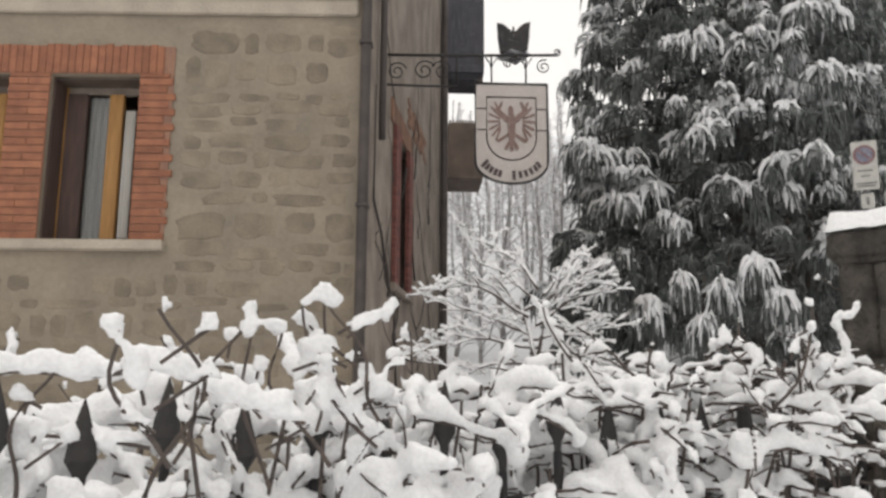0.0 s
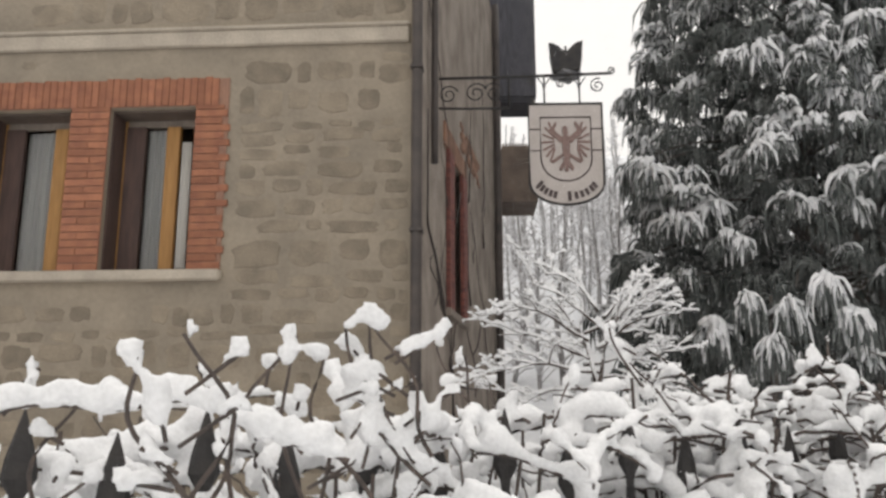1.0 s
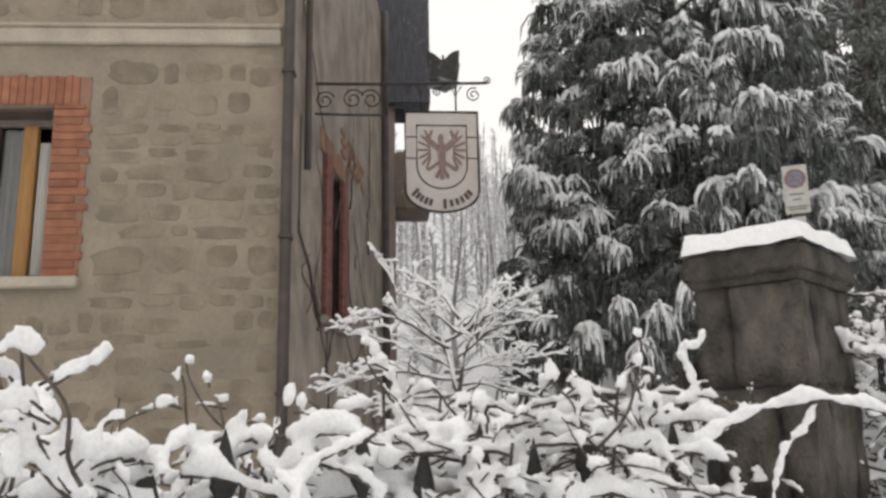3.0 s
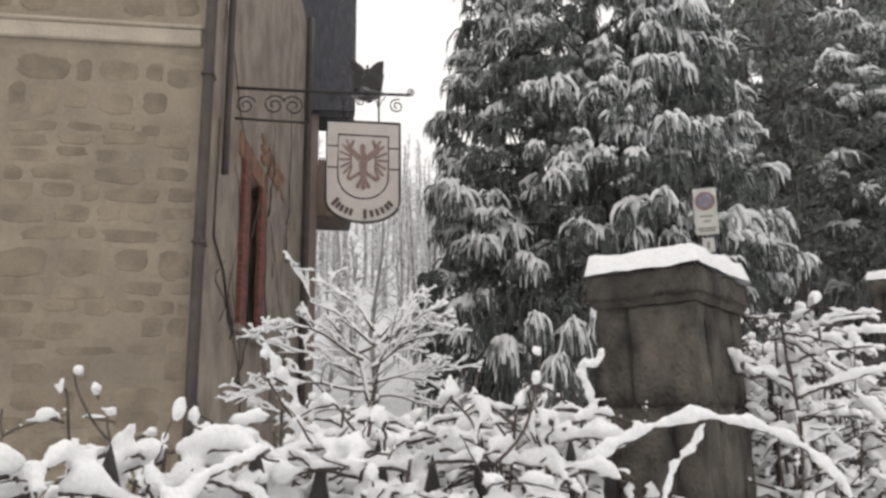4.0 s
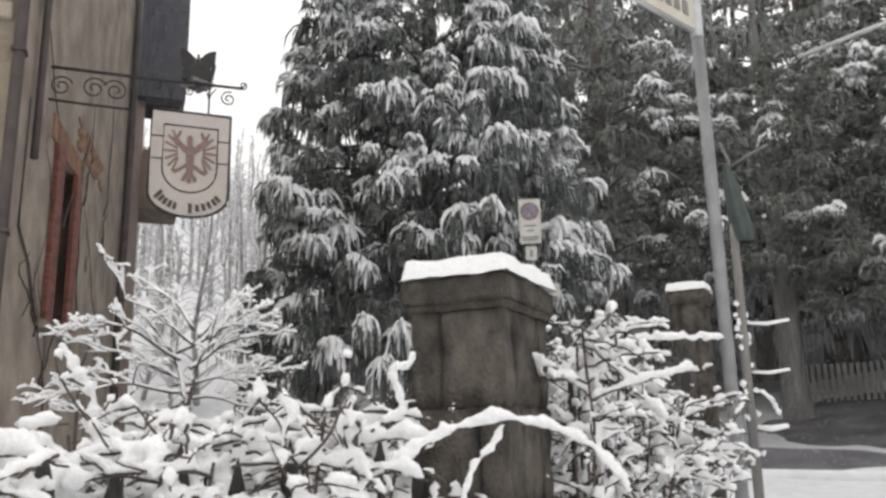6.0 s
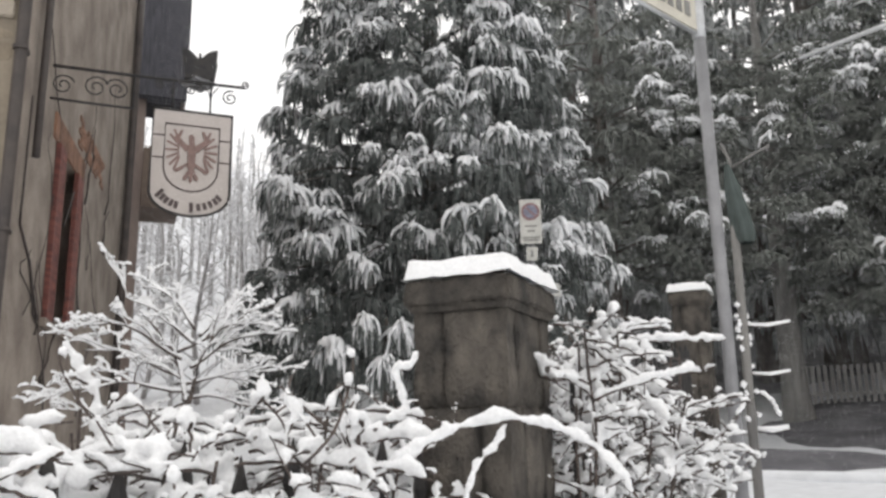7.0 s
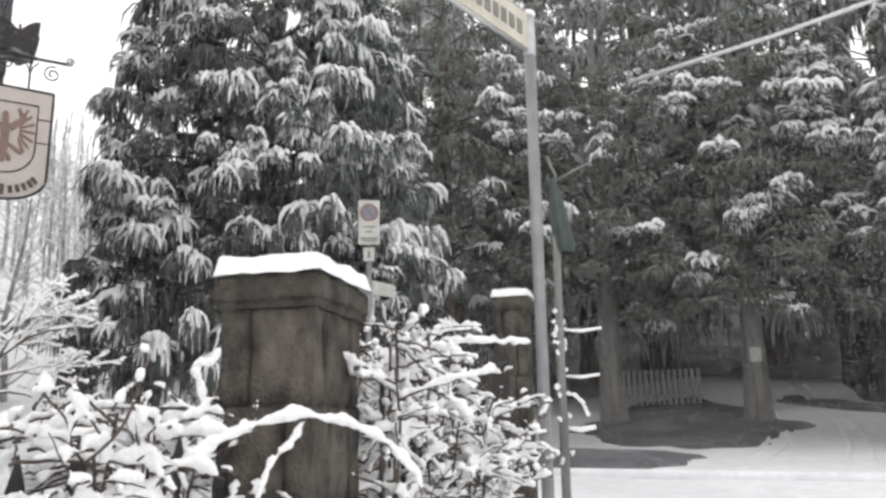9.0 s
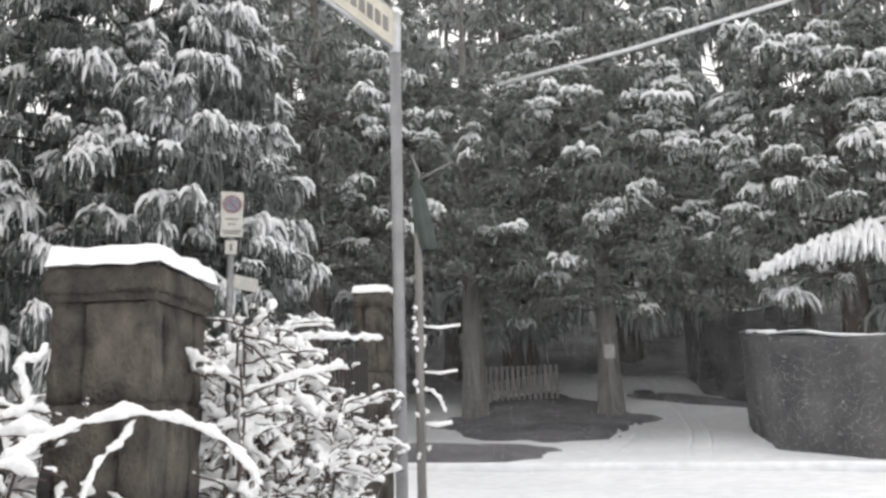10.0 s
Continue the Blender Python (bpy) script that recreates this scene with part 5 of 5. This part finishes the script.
wood_floor()
kerb = [(7.6, 9.8), (8.38, 8.42), (9.16, 7.08), (10.0, 5.3), (10.71, 3.72), (12.0, 0.8)]
tagged(new("kerb", mesh_from("kerb", *rod([(x, y, ground_z(x, y) + 0.02) for x, y in kerb], 0.09, 10), SNOW_FIELD)), "low snow-covered kerb along the lane", "kerb", kind="structure")
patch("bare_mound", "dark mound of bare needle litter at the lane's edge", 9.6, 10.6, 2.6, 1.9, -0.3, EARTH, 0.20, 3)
# snowless ground sheets that also paint in the shade beneath the trees
patch("bare_ground", "bare ground under the conifers, darkened for their shade", 16.6, 13.7, 2.9, 1.3, 2.3, EARTH, 0.3, 9)
patch("bare_bank", "bare bank between the trunks and the drive, darkened for tree shade", 17.3, 14.4, 5.6, 2.3, 0.70, EARTH, 0.12, 14)
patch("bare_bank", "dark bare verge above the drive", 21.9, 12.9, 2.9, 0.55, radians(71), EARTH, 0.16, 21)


def garden_wall(name, label, pts, thick=0.35):
    """A rubble garden wall through plan points with the height of its top at each, and snow on its coping."""
    V, F, S, SF = [], [], [], []
    line = []
    for (x0, y0, h0), (x1, y1, h1) in zip(pts, pts[1:]):
        n = max(2, int(math.hypot(x1 - x0, y1 - y0) / 0.35))
        line += [(x0 + (x1 - x0) * k / n, y0 + (y1 - y0) * k / n, h0 + (h1 - h0) * k / n) for k in range(n)]
    line.append(pts[-1])
    P = np.array(line)
    T = np.gradient(P[:, :2], axis=0)
    T /= np.linalg.norm(T, axis=1, keepdims=True)
    rows = 7
    for k, (x, y, h) in enumerate(P):
        nx, ny = -T[k, 1] * thick / 2, T[k, 0] * thick / 2
        gz = ground_z(x, y) - 0.25
        ring = [(x - nx, y - ny, gz + (h - gz) * q / rows) for q in range(rows + 1)] + [(x + nx, y + ny, h - (h - gz) * q / rows) for q in range(rows + 1)]
        V += [tuple(Vector(p) + noise.noise_vector(Vector(p) * 1.9) * 0.05) for p in ring]
    m = 2 * (rows + 1)
    for k in range(len(P) - 1):
        F += [(k * m + q, k * m + (q + 1) % m, (k + 1) * m + (q + 1) % m, (k + 1) * m + q) for q in range(m)]
    for e in (0, (len(P) - 1) * m):
        F += [(e + q, e + q + 1, e + m - 2 - q, e + m - 1 - q) for q in range(rows)]
    ob = tagged(new(name, mesh_from(name, V, F, WALL_FAR, False)), label, "wall", kind="structure")
    C = P + (0, 0, 0.02)
    snow = apart("snow", (lambda v, f: (lumpy(v, 0.07, 1.3), f))(*tubes(C[None], np.full((1, len(C)), thick * 0.52), 8, 0.16)), SNOW_FIELD, ob, "thin snow on the coping")
    return ob


garden_wall("wall_drive", "dark old garden wall with thin snow on its coping", [(18.05, 8.84, 3.45), (13.29, 5.95, 2.88), (12.2, 4.2, 2.62), (11.5, 2.2, 2.5), (11.0, -0.5, 2.5)])
garden_wall("wall_far", "dark old wall above the bend of the drive", [(24.3, 14.0, 5.05), (21.9, 10.7, 4.45), (20.0, 8.6, 4.2)])
for k, off in enumerate((-0.95, -0.6, 0.55, 0.95)):
    line = [(11.4, 7.3), (12.6, 8.0), (14.2, 8.9), (16.4, 10.2), (18.8, 11.9), (21.4, 14.0), (23.6, 16.4)]
    pts = [(x - 0.55 * off, y + 0.83 * off, ground_z(x - 0.55 * off, y + 0.83 * off) - 0.012) for x, y in line]
    tagged(new("tyre_track", mesh_from("tyre_track", *rod(pts, [0.015, 0.04, 0.05, 0.05, 0.045, 0.04, 0.02], 8), SNOW_FIELD)), "ridge of pushed snow along a tyre track", "track", kind="structure")
fence = thing("picket_fence", "low pale picket fence beyond the conifers", "fence", at=(19.8, 17.4, ground_z(19.8, 17.4) - 0.02))
for k in range(14):
    part("picket", boxed((-1.1 + 0.17 * k, -0.012, 0.0), (-1.0 + 0.17 * k, 0.012, 1.15), pose(0, 0, 0, 0, 0, -48), 0.01), WOOD_GREY, fence)
part("rail", boxed((-1.2, 0.014, 0.3), (1.3, 0.05, 0.38), pose(0, 0, 0, 0, 0, -48)), WOOD_GREY, fence)


# ---- falling snow, hanging in the air beyond the garden, thickened to imitate haze ----
def falling_snow():
    g = np.random.default_rng(3)
    m = 420000
    d = np.sqrt(g.uniform(7.5 ** 2, 21.0 ** 2, m))
    a = np.radians(g.uniform(-8, 76, m))
    x, y = d * np.sin(a), d * np.cos(a)
    keep = ~((x < 0.9) & (y > 6.8)) & (np.hypot(x, y) > 7)
    P = np.c_[x, y, 0.9 + 0.03 * d + g.uniform(0, 1, m) * (0.62 * d)][keep]
    A = g.normal(0, 1, (len(P), 3))
    A /= np.linalg.norm(A, axis=1, keepdims=True)
    B = np.cross(A, g.normal(0, 1, (len(P), 3)))
    B /= np.linalg.norm(B, axis=1, keepdims=True)
    r = g.uniform(0.0031, 0.0055, (len(P), 1))
    V = np.stack([P + A * r, P - A * r * 0.5 + B * r * 0.87, P - A * r * 0.5 - B * r * 0.87], 1).reshape(-1, 3)
    tagged(new("falling_snow", mesh_from("falling_snow", V, np.arange(len(V)).reshape(-1, 3), SNOW, False)), "fine snowflakes in the air, thickened into a haze", "snowflakes", kind="stuff")


falling_snow()


# ---- pieces of the house wall: stones and bricks ----
def stone_mesh(seed):
    r = random.Random(seed)
    n = 16
    bm = bmesh.new()
    outer, inner = [], []
    for k in range(n):
        a = 2 * math.pi * k / n
        e = 0.5 * (abs(math.cos(a)) ** 4.5 + abs(math.sin(a)) ** 4.5) ** (-1 / 4.5) * r.uniform(0.78, 1.02)
        outer.append(bm.verts.new((e * math.cos(a), 0.0, e * math.sin(a))))
        inner.append(bm.verts.new((e * 0.90 * math.cos(a), -1.0, e * 0.90 * math.sin(a))))
    for k in range(n):
        j = (k + 1) % n
        bm.faces.new((outer[k], outer[j], inner[j], inner[k]))
    bm.faces.new(inner)
    bmesh.ops.recalc_face_normals(bm, faces=bm.faces)
    me = bpy.data.meshes.new("stone")
    bm.to_mesh(me)
    bm.free()
    me.materials.append(STONE)
    return me


STONES = [stone_mesh(k) for k in range(12)]
r = random.Random(4)
z = 1.0
while z < 6.3:
    h = r.choice((0.10, 0.14, 0.18, 0.23, 0.30))
    x = -7.0 + r.uniform(0, 0.3)
    while x < CX - 0.14:
        w = r.uniform(0.14, 0.30) if r.random() < 0.5 else r.uniform(0.28, 0.55)
        hh = h * r.uniform(0.72, 1.15)
        cz = z + h / 2 + r.uniform(-0.03, 0.03)
        x1 = min(x + w, CX - 0.10)
        inside = -5.12 < x1 and x < -2.26 and 2.75 < cz + hh / 2 and cz - hh / 2 < 5.0
        if inside and x1 > -2.26:
            x = -2.24 + r.uniform(0, 0.05)
            continue
        band = 5.14 < cz + hh / 2 and cz - hh / 2 < 5.46
        if not inside and not band and x1 - x > 0.1 and r.random() < 0.93:
            ob = at_house(under(new("stone", r.choice(STONES)), house))
            ob.matrix_basis = Matrix.Translation(((x + x1) / 2, WY + 0.001, cz)) @ pose(0, 0, 0, 0, r.uniform(-4, 4), 0) @ Matrix.Diagonal((x1 - x, r.uniform(0.004, 0.009), hh, 1))
        x = x1 + r.uniform(0.012, 0.065)
    z += h + r.uniform(0.0, 0.035)


def brick_mesh():
    bm = boxed((-0.5, -0.5, -0.5), (0.5, 0.5, 0.5))
    me = bpy.data.meshes.new("brick")
    bm.to_mesh(me)
    bm.free()
    me.materials.append(BRICK)
    return me


BRICK_ME = brick_mesh()


def brick(x0, x1, z0, z1):
    ob = at_house(under(new("brick", BRICK_ME), house))
    ob.matrix_basis = Matrix.Translation(((x0 + x1) / 2, WY - 0.006, (z0 + z1) / 2)) @ Matrix.Diagonal((x1 - x0, 0.035 + r.uniform(-0.006, 0.008), z1 - z0, 1))


x = -4.90
while x < -2.47:
    brick(x, x + 0.062, 4.625 + r.uniform(-0.004, 0.0), 4.905 + r.uniform(-0.012, 0.012))
    x += 0.071
z = 2.995
k = 0
while z < 4.60:
    z1 = min(z + 0.063, 4.62)
    brick(-5.02 + (0.07 if k % 2 else 0.0) + r.uniform(-0.03, 0.03), LEFT_WIN[0] - 0.001, z, z1)
    if k % 2:
        brick(LEFT_WIN[1] + 0.001, RIGHT_WIN[0] - 0.001, z, z1)
    else:
        m = (LEFT_WIN[1] + RIGHT_WIN[0]) / 2 + r.uniform(-0.04, 0.04)
        brick(LEFT_WIN[1] + 0.001, m - 0.004, z, z1)
        brick(m + 0.004, RIGHT_WIN[0] - 0.001, z, z1)
    brick(RIGHT_WIN[1] + 0.001, -2.30 - (0.07 if k % 2 else 0.0) + r.uniform(-0.03, 0.03), z, z1)
    z += 0.0755
    k += 1
